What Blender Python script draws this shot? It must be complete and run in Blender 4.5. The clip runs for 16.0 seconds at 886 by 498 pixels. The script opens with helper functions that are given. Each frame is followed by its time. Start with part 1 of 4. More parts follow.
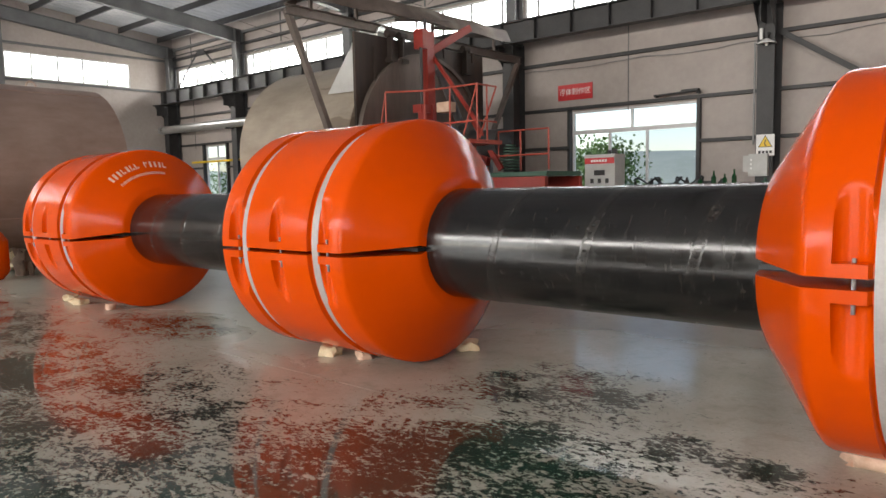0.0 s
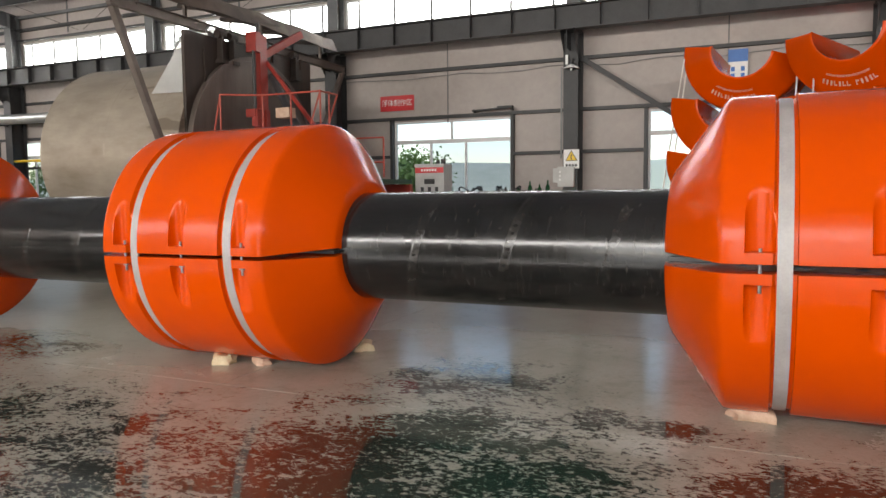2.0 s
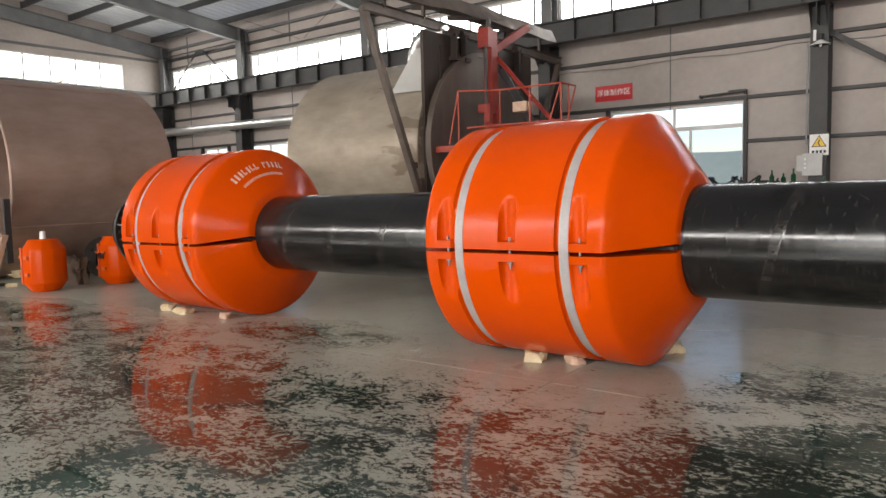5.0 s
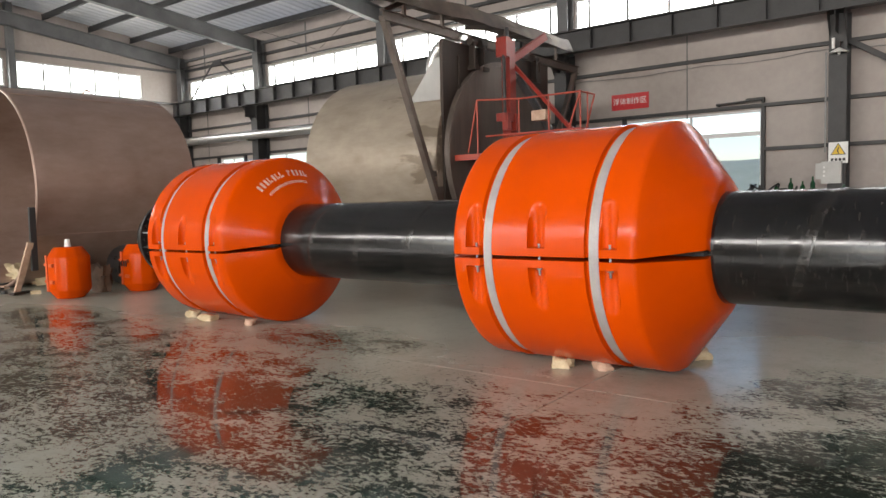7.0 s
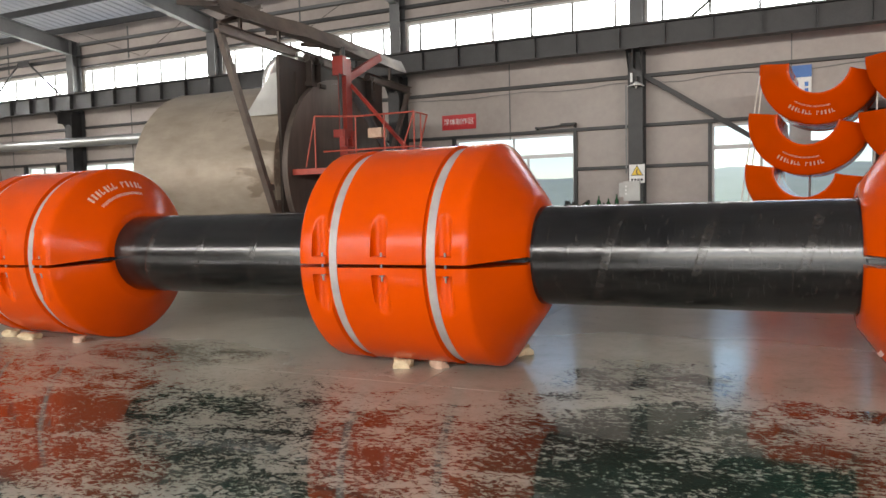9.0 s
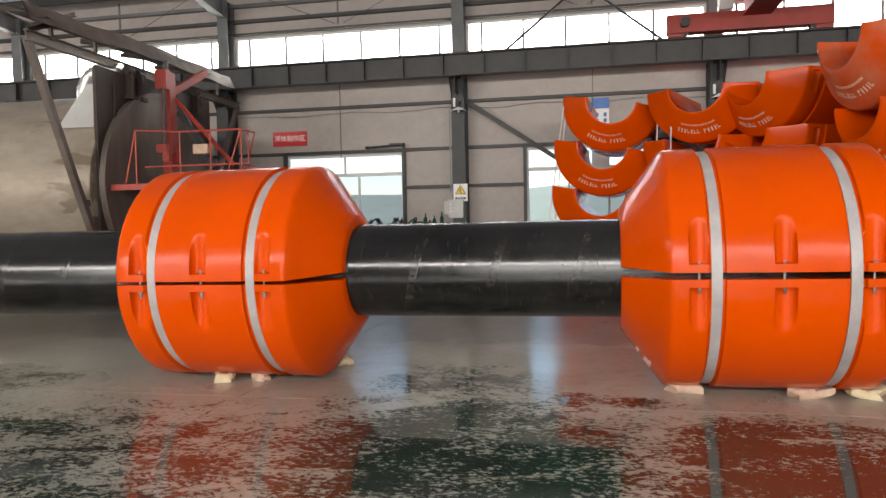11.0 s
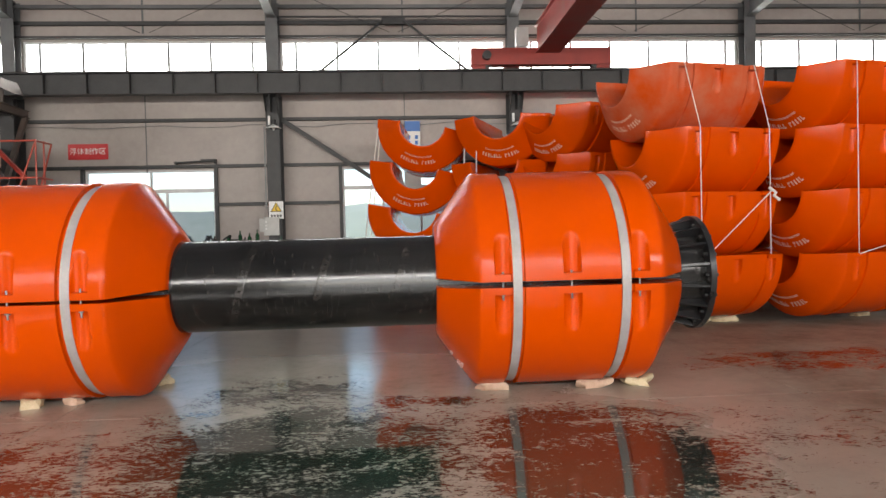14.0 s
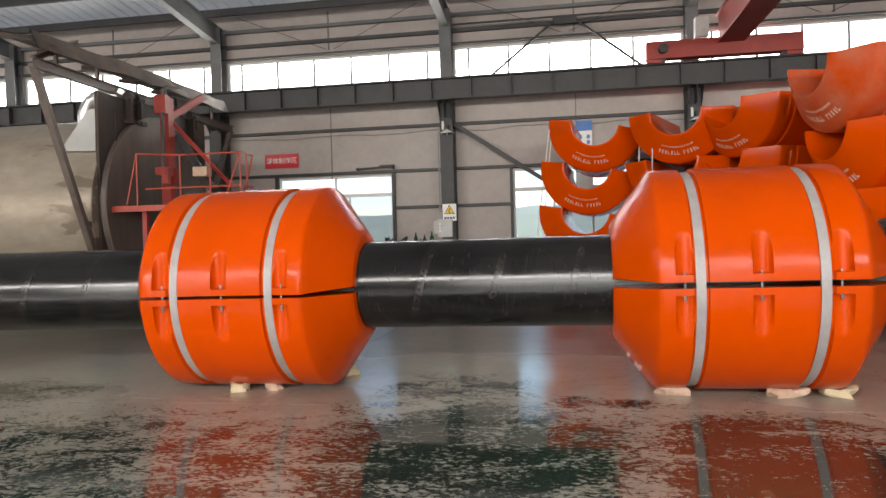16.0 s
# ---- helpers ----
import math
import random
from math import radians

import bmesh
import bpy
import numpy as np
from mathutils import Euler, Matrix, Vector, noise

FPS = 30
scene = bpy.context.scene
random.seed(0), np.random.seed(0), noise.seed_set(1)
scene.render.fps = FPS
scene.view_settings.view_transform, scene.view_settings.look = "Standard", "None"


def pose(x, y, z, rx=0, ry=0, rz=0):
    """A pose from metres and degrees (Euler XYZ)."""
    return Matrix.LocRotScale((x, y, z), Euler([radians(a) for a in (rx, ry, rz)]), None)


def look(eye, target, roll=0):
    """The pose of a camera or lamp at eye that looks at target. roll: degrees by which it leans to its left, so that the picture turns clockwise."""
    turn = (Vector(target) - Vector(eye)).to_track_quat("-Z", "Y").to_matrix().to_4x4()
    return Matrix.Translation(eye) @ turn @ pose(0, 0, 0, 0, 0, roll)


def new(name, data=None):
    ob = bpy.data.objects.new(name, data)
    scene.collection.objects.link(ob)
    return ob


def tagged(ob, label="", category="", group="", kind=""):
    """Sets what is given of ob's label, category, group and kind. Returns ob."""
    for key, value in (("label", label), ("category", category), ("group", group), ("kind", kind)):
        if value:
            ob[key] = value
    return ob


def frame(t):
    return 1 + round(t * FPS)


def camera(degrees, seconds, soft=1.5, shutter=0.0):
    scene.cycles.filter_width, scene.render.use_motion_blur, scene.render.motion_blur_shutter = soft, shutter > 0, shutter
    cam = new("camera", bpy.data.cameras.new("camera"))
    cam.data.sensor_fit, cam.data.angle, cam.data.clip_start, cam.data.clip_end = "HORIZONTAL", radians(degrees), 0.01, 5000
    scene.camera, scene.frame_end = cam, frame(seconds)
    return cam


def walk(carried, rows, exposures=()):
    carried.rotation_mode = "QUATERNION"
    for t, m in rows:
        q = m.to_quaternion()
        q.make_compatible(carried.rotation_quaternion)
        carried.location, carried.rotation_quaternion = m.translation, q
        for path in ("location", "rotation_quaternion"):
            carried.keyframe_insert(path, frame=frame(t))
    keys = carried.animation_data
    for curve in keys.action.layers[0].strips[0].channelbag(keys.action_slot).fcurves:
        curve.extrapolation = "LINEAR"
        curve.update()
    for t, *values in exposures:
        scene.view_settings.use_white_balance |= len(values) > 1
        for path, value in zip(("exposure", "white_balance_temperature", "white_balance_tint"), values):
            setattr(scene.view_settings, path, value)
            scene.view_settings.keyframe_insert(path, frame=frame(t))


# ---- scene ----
cam = camera(64.1, 16.0)
PATH = [
    (0, (1.739, 0.811, 1.297), (0.438, 2.32, 1.117), -1.1),
    (0.5, (1.631, 0.683, 1.277), (0.481, 2.31, 1.108), -0.8),
    (1, (1.492, 0.506, 1.277), (0.516, 2.244, 1.116), -0.7),
    (1.5, (1.293, 0.311, 1.268), (0.432, 2.109, 1.107), -0.6),
    (2, (1.119, 0.144, 1.273), (0.319, 1.97, 1.111), -0.5),
    (2.5, (0.97, -0.026, 1.273), (0.176, 1.802, 1.111), -0.6),
    (3, (0.775, -0.131, 1.275), (-0.067, 1.676, 1.107), -0.7),
    (3.5, (0.554, -0.212, 1.285), (-0.353, 1.562, 1.114), -0.9),
    (4, (0.369, -0.216, 1.292), (-0.642, 1.501, 1.114), -1.1),
    (4.5, (0.171, -0.219, 1.292), (-0.952, 1.427, 1.116), -1.4),
    (5, (0.0, -0.262, 1.29), (-1.198, 1.331, 1.119), -1.5),
    (7.5, (-0.08, -0.441, 1.266), (-1.302, 1.137, 1.127), -1.5),
    (8, (-0.04, -0.535, 1.255), (-1.161, 1.116, 1.125), -1.6),
    (8.5, (-0.004, -0.659, 1.257), (-0.959, 1.094, 1.135), -1.4),
    (11, (0.388, -1.135, 1.291), (-0.005, 0.824, 1.211), -1.1),
    (11.5, (0.388, -1.233, 1.287), (0.199, 0.757, 1.219), -1.1),
    (12, (0.343, -1.341, 1.272), (0.395, 0.657, 1.219), -1.1),
    (12.5, (0.316, -1.41, 1.284), (0.497, 0.581, 1.234), -1.1),
    (13, (0.35, -1.479, 1.282), (0.558, 0.51, 1.236), -1.2),
    (13.5, (0.356, -1.516, 1.274), (0.541, 0.475, 1.23), -1.3),
    (14, (0.326, -1.539, 1.283), (0.458, 0.457, 1.242), -1.3),
    (14.5, (0.294, -1.56, 1.278), (0.346, 0.439, 1.243), -1.3),
    (15, (0.267, -1.583, 1.268), (0.202, 0.416, 1.238), -1.4),
    (15.5, (0.256, -1.596, 1.263), (0.044, 0.392, 1.237), -1.5),
    (16, (0.273, -1.592, 1.261), (-0.067, 0.379, 1.238), -1.5),
]
walk(cam, [(t, look(eye, target, roll)) for t, eye, target, roll in PATH], exposures=((0, 1.0, 6850, 11), (16, 1.0, 6850, 11)))

# ---- sky and light ----
world = bpy.data.worlds.new("overcast_sky")
scene.world = world
world.use_nodes = True
wn = world.node_tree
sky = wn.nodes.new("ShaderNodeTexSky")
sky.sky_type, sky.sun_disc = "NISHITA", False
sky.sun_elevation, sky.sun_rotation = radians(48), radians(200)
sky.air_density, sky.dust_density = 1.0, 0.6
wn.links.new(sky.outputs[0], wn.nodes["Background"].inputs[0])
wn.nodes["Background"].inputs[1].default_value = 0.15
sun = new("sun", bpy.data.lights.new("sun", "SUN"))
sun.data.energy, sun.data.angle, sun.data.color = 1.2, radians(12), (1.0, 0.96, 0.9)
sun.matrix_world = look((0, 0, 0), (-0.25, 0.66, -0.72))

# hall extents
WN, WS, WW, WE = 15.5, -12.0, -24.8, 21.5
FZ = -0.085  # height of the floor
EAVE, RIDGE_Y, RIDGE = 7.15, 1.7, 8.5


def window_light(name, m, w, h, power, colour=(1.0, 0.985, 0.96)):
    """Daylight standing in a window's opening."""
    ob = new(name, bpy.data.lights.new(name, "AREA"))
    ob.data.shape, ob.data.size, ob.data.size_y = "RECTANGLE", w, h
    ob.data.energy, ob.data.color = power, colour
    ob.matrix_world = m
    return ob


SKY_W = 17.0  # watts for each square metre of window
window_light("daylight_north", look((-2.35, WN + 0.42, 5.58), (-2.35, 0, 5.58)), 47.0, 0.9, 47.0 * 0.9 * SKY_W)
window_light("daylight_west", look((WW - 0.35, 6.0, 5.67), (0, 6.0, 5.67)), 15.6, 0.9, 15.6 * 0.9 * SKY_W)
window_light("daylight_south_high", look((-2.35, WS - 0.42, 5.58), (-2.35, 10, 5.58)), 47.0, 0.9, 47.0 * 0.9 * SKY_W * 4.2)
# two unseen gates, added as fill light from the south side
window_light("added_gate_fill", look((1.0, WS - 0.42, 2.2), (1.0, 10, 2.2)), 9.0, 4.3, 9.0 * 4.3 * SKY_W * 0.45)
window_light("added_gate_fill_west", look((-15.0, WS - 0.42, 2.2), (-15.0, 10, 2.2)), 6.0, 4.3, 6.0 * 4.3 * SKY_W * 0.45)


# ---- materials ----
class Mat:
    """A small builder of node materials."""

    def __init__(self, name, rough=0.5, metal=0.0, spec=0.5):
        self.m = bpy.data.materials.new(name)
        self.m.use_nodes = True
        self.t = self.m.node_tree
        self.b = self.t.nodes["Principled BSDF"]
        self.b.inputs["Roughness"].default_value = rough
        self.b.inputs["Metallic"].default_value = metal
        self.b.inputs["Specular IOR Level"].default_value = spec
        self.co = self.node("ShaderNodeTexCoord").outputs["Object"]

    def node(self, kind, **values):
        n = self.t.nodes.new(kind)
        for k, v in values.items():
            n.inputs[k.replace("_", " ")].default_value = v
        return n

    def link(self, a, b):
        self.t.links.new(a, b)

    def scaled(self, s):
        n = self.node("ShaderNodeMapping")
        n.inputs["Scale"].default_value = s
        self.link(self.co, n.inputs["Vector"])
        return n.outputs[0]

    def noise(self, scale, detail=4.0, rough=0.55, vec=None, distortion=0.0):
        n = self.node("ShaderNodeTexNoise", Scale=scale, Detail=detail, Roughness=rough, Distortion=distortion)
        self.link(vec or self.co, n.inputs["Vector"])
        return n.outputs["Fac"]

    def ramp(self, fac, stops):
        n = self.node("ShaderNodeValToRGB")
        while len(n.color_ramp.elements) < len(stops):
            n.color_ramp.elements.new(0.5)
        for e, (p, c) in zip(n.color_ramp.elements, stops):
            e.position = p
            e.color = (*c, 1) if isinstance(c, tuple) else (c, c, c, 1)
        self.link(fac, n.inputs[0])
        return n.outputs[0]

    def mix(self, fac, a, b, blend="MIX"):
        n = self.node("ShaderNodeMix")
        n.data_type, n.blend_type = "RGBA", blend
        for i, v in ((0, fac), (6, a), (7, b)):
            sock = n.inputs[i]
            if isinstance(v, (int, float)):
                sock.default_value = v if i == 0 else (v, v, v, 1)
            elif isinstance(v, tuple):
                sock.default_value = (*v, 1)
            else:
                self.link(v, sock)
        return n.outputs[2]

    def math(self, op, a, b=0.0):
        n = self.node("ShaderNodeMath")
        n.operation = op
        for sock, v in zip(n.inputs, (a, b)):
            if isinstance(v, (int, float)):
                sock.default_value = v
            else:
                self.link(v, sock)
        return n.outputs[0]

    def out(self, colour=None, rough=None, bump=None, strength=0.2, distance=0.01, metal=None):
        for v, key in ((colour, "Base Color"), (rough, "Roughness"), (metal, "Metallic")):
            if isinstance(v, tuple):
                self.b.inputs[key].default_value = (*v, 1)
            elif v is not None:
                self.link(v, self.b.inputs[key])
        if bump is not None:
            n = self.node("ShaderNodeBump", Strength=strength, Distance=distance)
            self.link(bump, n.inputs["Height"])
            self.link(n.outputs[0], self.b.inputs["Normal"])
        return self.m


def varied(name, dark, light, scale=3.0, fine=40.0, rough=(0.4, 0.6), metal=0.0, bump=0.15, distance=0.004, spec=0.5):
    """A surface with stains at one scale and grain at another."""
    a = Mat(name, metal=metal, spec=spec)
    big, small = a.noise(scale, 5), a.noise(fine, 3)
    f = a.math("ADD", a.math("MULTIPLY", big, 0.7), a.math("MULTIPLY", small, 0.3))
    return a.out(a.ramp(f, [(0.33, dark), (0.66, light)]), a.ramp(f, [(0.3, rough[0]), (0.7, rough[1])]), f, bump, distance)


def orange_plastic(name, dark, light, dusty=0.0):
    a = Mat(name, spec=0.15)
    f = a.noise(1.6, 4)
    c = a.ramp(f, [(0.3, dark), (0.7, light)])
    if dusty:
        d = a.ramp(a.noise(2.3, 5, 0.6), [(0.35, 0.0), (0.7, dusty)])
        c = a.mix(d, c, (0.45, 0.23, 0.16))
    scuff = a.ramp(a.noise(14.0, 6, 0.7, a.scaled((1, 1, 0.25))), [(0.66, 0.0), (0.8, 0.06)])
    c = a.mix(scuff, c, (0.62, 0.13, 0.02))
    wave = a.math("ADD", a.noise(3.5, 2), a.math("MULTIPLY", a.noise(60.0, 3), 0.06))
    r = a.ramp(a.noise(6.0, 5), [(0.3, 0.13 + dusty * 0.4), (0.75, 0.27 + dusty * 0.4)])
    return a.out(c, r, wave, 0.14, 0.03)


M_ORANGE = orange_plastic("orange_polyethylene", (0.58, 0.059, 0.0004), (0.65, 0.066, 0.0005))
M_ORANGE_DUST = orange_plastic("dusty_orange_polyethylene", (0.5, 0.054, 0.002), (0.57, 0.064, 0.003), 0.48)
# darker orange for recesses, with their shade put into the colour
M_ORANGE_RECESS = varied("shaded_orange_recess", (0.45, 0.06, 0.01), (0.62, 0.1, 0.02), 4, 50, (0.6, 0.8))
M_WHITE_INK = varied("white_stencil_ink", (0.55, 0.3, 0.21), (0.76, 0.56, 0.46), 30, 120, (0.5, 0.6))
M_TAPE = varied("silver_white_reflective_tape", (0.3, 0.277, 0.268), (0.42, 0.39, 0.38), 6, 90, (0.35, 0.5), spec=0.6)
M_BOLT = varied("zinc_bolt", (0.16, 0.15, 0.14), (0.34, 0.33, 0.31), 20, 90, (0.3, 0.45), 0.9)


def black_pipe():
    a = Mat("black_coated_pipe", spec=0.6)
    f = a.noise(2.2, 6, 0.65)
    c = a.ramp(f, [(0.35, (0.004, 0.004, 0.0045)), (0.7, (0.01, 0.0097, 0.0095))])
    # rust-coloured rub marks and fine streaks round the barrel
    scr = a.ramp(a.noise(34.0, 7, 0.78, a.scaled((1.6, 0.3, 0.3)), 0.8), [(0.56, 0.0), (0.7, 1.0)])
    c = a.mix(a.math("MULTIPLY", scr, 0.34), c, (0.15, 0.115, 0.09))
    haze = a.ramp(a.noise(1.1, 5, 0.6), [(0.42, 0.0), (0.65, 0.5)])
    c = a.mix(haze, c, (0.02, 0.0185, 0.0175))
    r = a.ramp(a.noise(12.0, 6, 0.7, a.scaled((1.6, 0.35, 0.35))), [(0.32, 0.11), (0.68, 0.25)])
    h = a.math("ADD", a.noise(3.0, 3), a.math("MULTIPLY", a.noise(120.0, 2), 0.03))
    return a.out(c, r, h, 0.07, 0.012)


M_PIPE = black_pipe()
M_WELD = varied("rubbed_weld_bead", (0.006, 0.006, 0.006), (0.03, 0.026, 0.0235), 9, 90, (0.14, 0.3), 0.0, 0.2, spec=0.6)
M_FLANGE = varied("black_flange_paint", (0.008, 0.008, 0.009), (0.02, 0.02, 0.021), 8, 60, (0.25, 0.4))


# where water lies on the floor: centre, half widths, how full
POOLS = (
    (-6.2, 2.5, 4.6, 2.2, 0.58), (-3.2, 2.2, 1.6, 2.1, 0.6), (-2.0, 2.5, 1.2, 1.6, 0.62),
    (-4.3, 2.6, 1.0, 0.75, 0.74), (-6.3, 1.6, 1.8, 0.7, 0.68), (-9.2, 3.6, 2.0, 0.7, 0.64),
    (-0.4, 2.9, 1.6, 1.8, 0.7), (-0.75, 4.85, 0.95, 0.75, 0.63), (1.5, 2.7, 1.1, 1.65, 0.8),
    (0.5, 4.2, 0.42, 0.3, 0.7), (4.7, 5.5, 1.9, 0.75, 0.6), (3.2, 3.1, 1.2, 0.9, 0.47),
    (-5.2, 4.4, 1.3, 0.6, 0.62), (-1.5, -2.0, 8.0, 4.2, 0.64),
)


def wet_floor():
    a = Mat("wet_concrete")
    grain = a.noise(45.0, 5, 0.65)
    # dry film of dust over dark green worn paint
    dry = a.mix(grain, (0.35, 0.35, 0.295), (0.55, 0.55, 0.475))
    dry = a.mix(a.ramp(a.noise(0.8, 6, 0.62), [(0.35, 0.0), (0.7, 0.6)]), dry, (0.27, 0.26, 0.21))
    dry = a.mix(a.ramp(a.noise(5.5, 7, 0.7, None, 0.6), [(0.5, 0.0), (0.72, 0.45)]), dry, (0.2, 0.185, 0.15))
    paint = a.mix(a.ramp(a.noise(0.5, 3, 0.5), [(0.4, 0.0), (0.6, 1.0)]), (0.036, 0.04, 0.033), (0.02, 0.058, 0.04))
    # the edges of the pools wander
    shift = a.node("ShaderNodeTexNoise", Scale=0.9, Detail=4.0, Roughness=0.6)
    a.link(a.co, shift.inputs["Vector"])
    sway = a.node("ShaderNodeVectorMath")
    sway.operation = "MULTIPLY_ADD"
    a.link(shift.outputs["Color"], sway.inputs[0])
    sway.inputs[1].default_value, sway.inputs[2].default_value = (1.1, 0.9, 0), (-0.55, -0.45, 0)
    place = a.node("ShaderNodeVectorMath")
    place.operation = "ADD"
    a.link(a.co, place.inputs[0])
    a.link(sway.outputs[0], place.inputs[1])

    def pool(cx, cy, rx, ry, full, inner=0.45, outer=1.2):
        m = a.node("ShaderNodeMapping")
        m.inputs["Location"].default_value = (-cx / rx, -cy / ry, 0)
        m.inputs["Scale"].default_value = (1 / rx, 1 / ry, 0)
        a.link(place.outputs[0], m.inputs["Vector"])
        d = a.node("ShaderNodeVectorMath")
        d.operation = "LENGTH"
        a.link(m.outputs[0], d.inputs[0])
        r = a.node("ShaderNodeMapRange")
        for k, v in (("From Min", inner), ("From Max", outer), ("To Min", full), ("To Max", 0.2)):
            r.inputs[k].default_value = v
        a.link(d.outputs["Value"], r.inputs[0])
        return r.outputs[0]

    depth = pool(*POOLS[0])
    for p in POOLS[1:]:
        depth = a.math("MAXIMUM", depth, pool(*p))
    blot = a.noise(2.8, 8, 0.68, a.scaled((0.85, 1.2, 1)), 0.5)
    speck = a.noise(27.0, 7, 0.78, a.scaled((0.85, 1.25, 1)), 0.35)
    wet = a.math("ADD", depth, a.math("MULTIPLY", a.math("SUBTRACT", blot, 0.5), 1.2))
    wet = a.math("ADD", wet, a.math("MULTIPLY", a.math("SUBTRACT", speck, 0.5), 1.9))
    wet = a.ramp(wet, [(0.56, 0.0), (0.6, 1.0)])
    # a thin smooth film of moisture beside the pools and between the floats
    film = a.math("MAXIMUM", pool(-0.5, 4.9, 2.0, 1.6, 1.0, 0.3, 1.3), a.ramp(depth, [(0.15, 0.0), (0.6, 0.8)]))
    dry = a.mix(a.math("MULTIPLY", film, 0.2), dry, (0.17, 0.17, 0.14))
    # trodden earth on the dry side
    sep = a.node("ShaderNodeSeparateXYZ")
    a.link(place.outputs[0], sep.inputs[0])
    worn = a.node("ShaderNodeMapRange")
    for k, v in (("From Min", 2.1), ("From Max", 4.2), ("To Min", 0.0), ("To Max", 1.0)):
        worn.inputs[k].default_value = v
    a.link(sep.outputs[0], worn.inputs[0])
    soil = a.math("MULTIPLY", worn.outputs[0], a.ramp(a.noise(1.4, 8, 0.7), [(0.35, 0.5), (0.62, 1.0)]))
    dry = a.mix(soil, dry, a.ramp(a.noise(7.0, 8, 0.75, None, 0.4), [(0.35, (0.095, 0.078, 0.055)), (0.62, (0.21, 0.18, 0.135))]))
    colour = a.mix(wet, dry, paint)
    matt = a.mix(worn.outputs[0], a.mix(film, 0.34, a.mix(grain, 0.05, 0.17)), 0.5)
    rough = a.mix(wet, matt, a.ramp(a.noise(4.0, 4), [(0.35, 0.03), (0.7, 0.1)]))
    rub = a.mix(film, 0.4, 0.06)
    h = a.mix(wet, a.math("ADD", 0.6, a.math("MULTIPLY", grain, rub)), 0.45)
    return a.out(colour, rough, h, 0.28, 0.004)


M_FLOOR = wet_floor()
M_JOINT = varied("dark_joint_dirt", (0.03, 0.028, 0.025), (0.07, 0.065, 0.06), 6, 60, (0.6, 0.9))
M_PANEL = varied("white_sandwich_panel", (0.32, 0.277, 0.252), (0.42, 0.368, 0.338), 0.6, 9, (0.4, 0.55), bump=0.05)
M_ROOF = varied("white_roof_sheet", (0.5, 0.49, 0.46), (0.62, 0.6, 0.57), 0.7, 12, (0.5, 0.6), bump=0.05)
M_STEEL = varied("dark_grey_painted_steel", (0.02, 0.02, 0.021), (0.048, 0.047, 0.048), 2.5, 40, (0.45, 0.6))
M_RAFTER = varied("grey_painted_steel", (0.085, 0.088, 0.09), (0.15, 0.153, 0.155), 2.0, 40, (0.45, 0.6))
M_FRAME = varied("white_window_frame", (0.6, 0.6, 0.6), (0.75, 0.75, 0.75), 5, 60, (0.35, 0.45))
M_MULL = varied("grey_mullion_paint", (0.16, 0.16, 0.16), (0.24, 0.24, 0.24), 5, 60, (0.4, 0.5))


def stained(name, dark, light, stain, amount, rough, metal, streak=(1, 1, 1), edge=(0.55, 0.6)):
    """Sheet steel: cloudy tone, run marks along one way and stains with clear edges."""
    a = Mat(name, metal=metal)
    cloud, run = a.noise(0.9, 5), a.noise(5.0, 6, 0.65, a.scaled(streak))
    f = a.math("ADD", a.math("MULTIPLY", cloud, 0.5), a.math("MULTIPLY", run, 0.5))
    c = a.ramp(f, [(0.34, dark), (0.64, light)])
    spot = a.ramp(a.noise(1.3, 5, 0.55, a.scaled(streak), 0.4), [(edge[0], 0.0), (edge[1], amount)])
    c = a.mix(spot, c, stain)
    grit = a.noise(60.0, 3)
    return a.out(c, a.ramp(f, [(0.3, rough[0]), (0.7, rough[1])]), a.math("ADD", f, a.math("MULTIPLY", grit, 0.1)), 0.06, 0.006)


M_TANK = stained("dusty_steel_tank", (0.27, 0.222, 0.17), (0.43, 0.365, 0.295), (0.15, 0.11, 0.075), 0.7, (0.3, 0.45), 0.3, (0.35, 1, 1), (0.57, 0.6))
M_DRUM = stained("rusting_brown_steel", (0.29, 0.19, 0.15), (0.42, 0.295, 0.245), (0.21, 0.115, 0.08), 0.5, (0.33, 0.5), 0.4, (1, 0.4, 1), (0.58, 0.72))
M_RUST = stained("dark_rusty_plate", (0.016, 0.011, 0.009), (0.052, 0.035, 0.027), (0.085, 0.042, 0.026), 0.5, (0.55, 0.75), 0.1, (1, 1.6, 0.18), (0.52, 0.66))
M_DISC = stained("worn_steel_door", (0.07, 0.052, 0.043), (0.15, 0.118, 0.1), (0.085, 0.047, 0.03), 0.5, (0.4, 0.6), 0.3, (1, 1.6, 0.18), (0.55, 0.68))
M_BRACE = stained("weathered_steel_channel", (0.075, 0.058, 0.049), (0.17, 0.14, 0.123), (0.1, 0.062, 0.045), 0.5, (0.4, 0.6), 0.3, (1, 1, 1), (0.5, 0.64))
M_CANOPY = stained("dark_brown_canopy_sheet", (0.05, 0.034, 0.026), (0.16, 0.118, 0.095), (0.27, 0.24, 0.21), 0.5, (0.45, 0.65), 0.2, (1, 0.7, 1), (0.56, 0.68))
M_OLD_WOOD = varied("dark_brown_wood", (0.09, 0.055, 0.035), (0.18, 0.12, 0.08), 6, 50, (0.6, 0.8))
M_RED = varied("red_machine_paint", (0.23, 0.019, 0.012), (0.34, 0.033, 0.021), 2.5, 40, (0.4, 0.55))
M_RAIL = varied("faded_red_rail_paint", (0.3, 0.04, 0.024), (0.43, 0.075, 0.045), 6, 60, (0.45, 0.6))
M_SIGN = varied("red_sign_board", (0.5, 0.02, 0.025), (0.58, 0.03, 0.035), 4, 50, (0.4, 0.5))
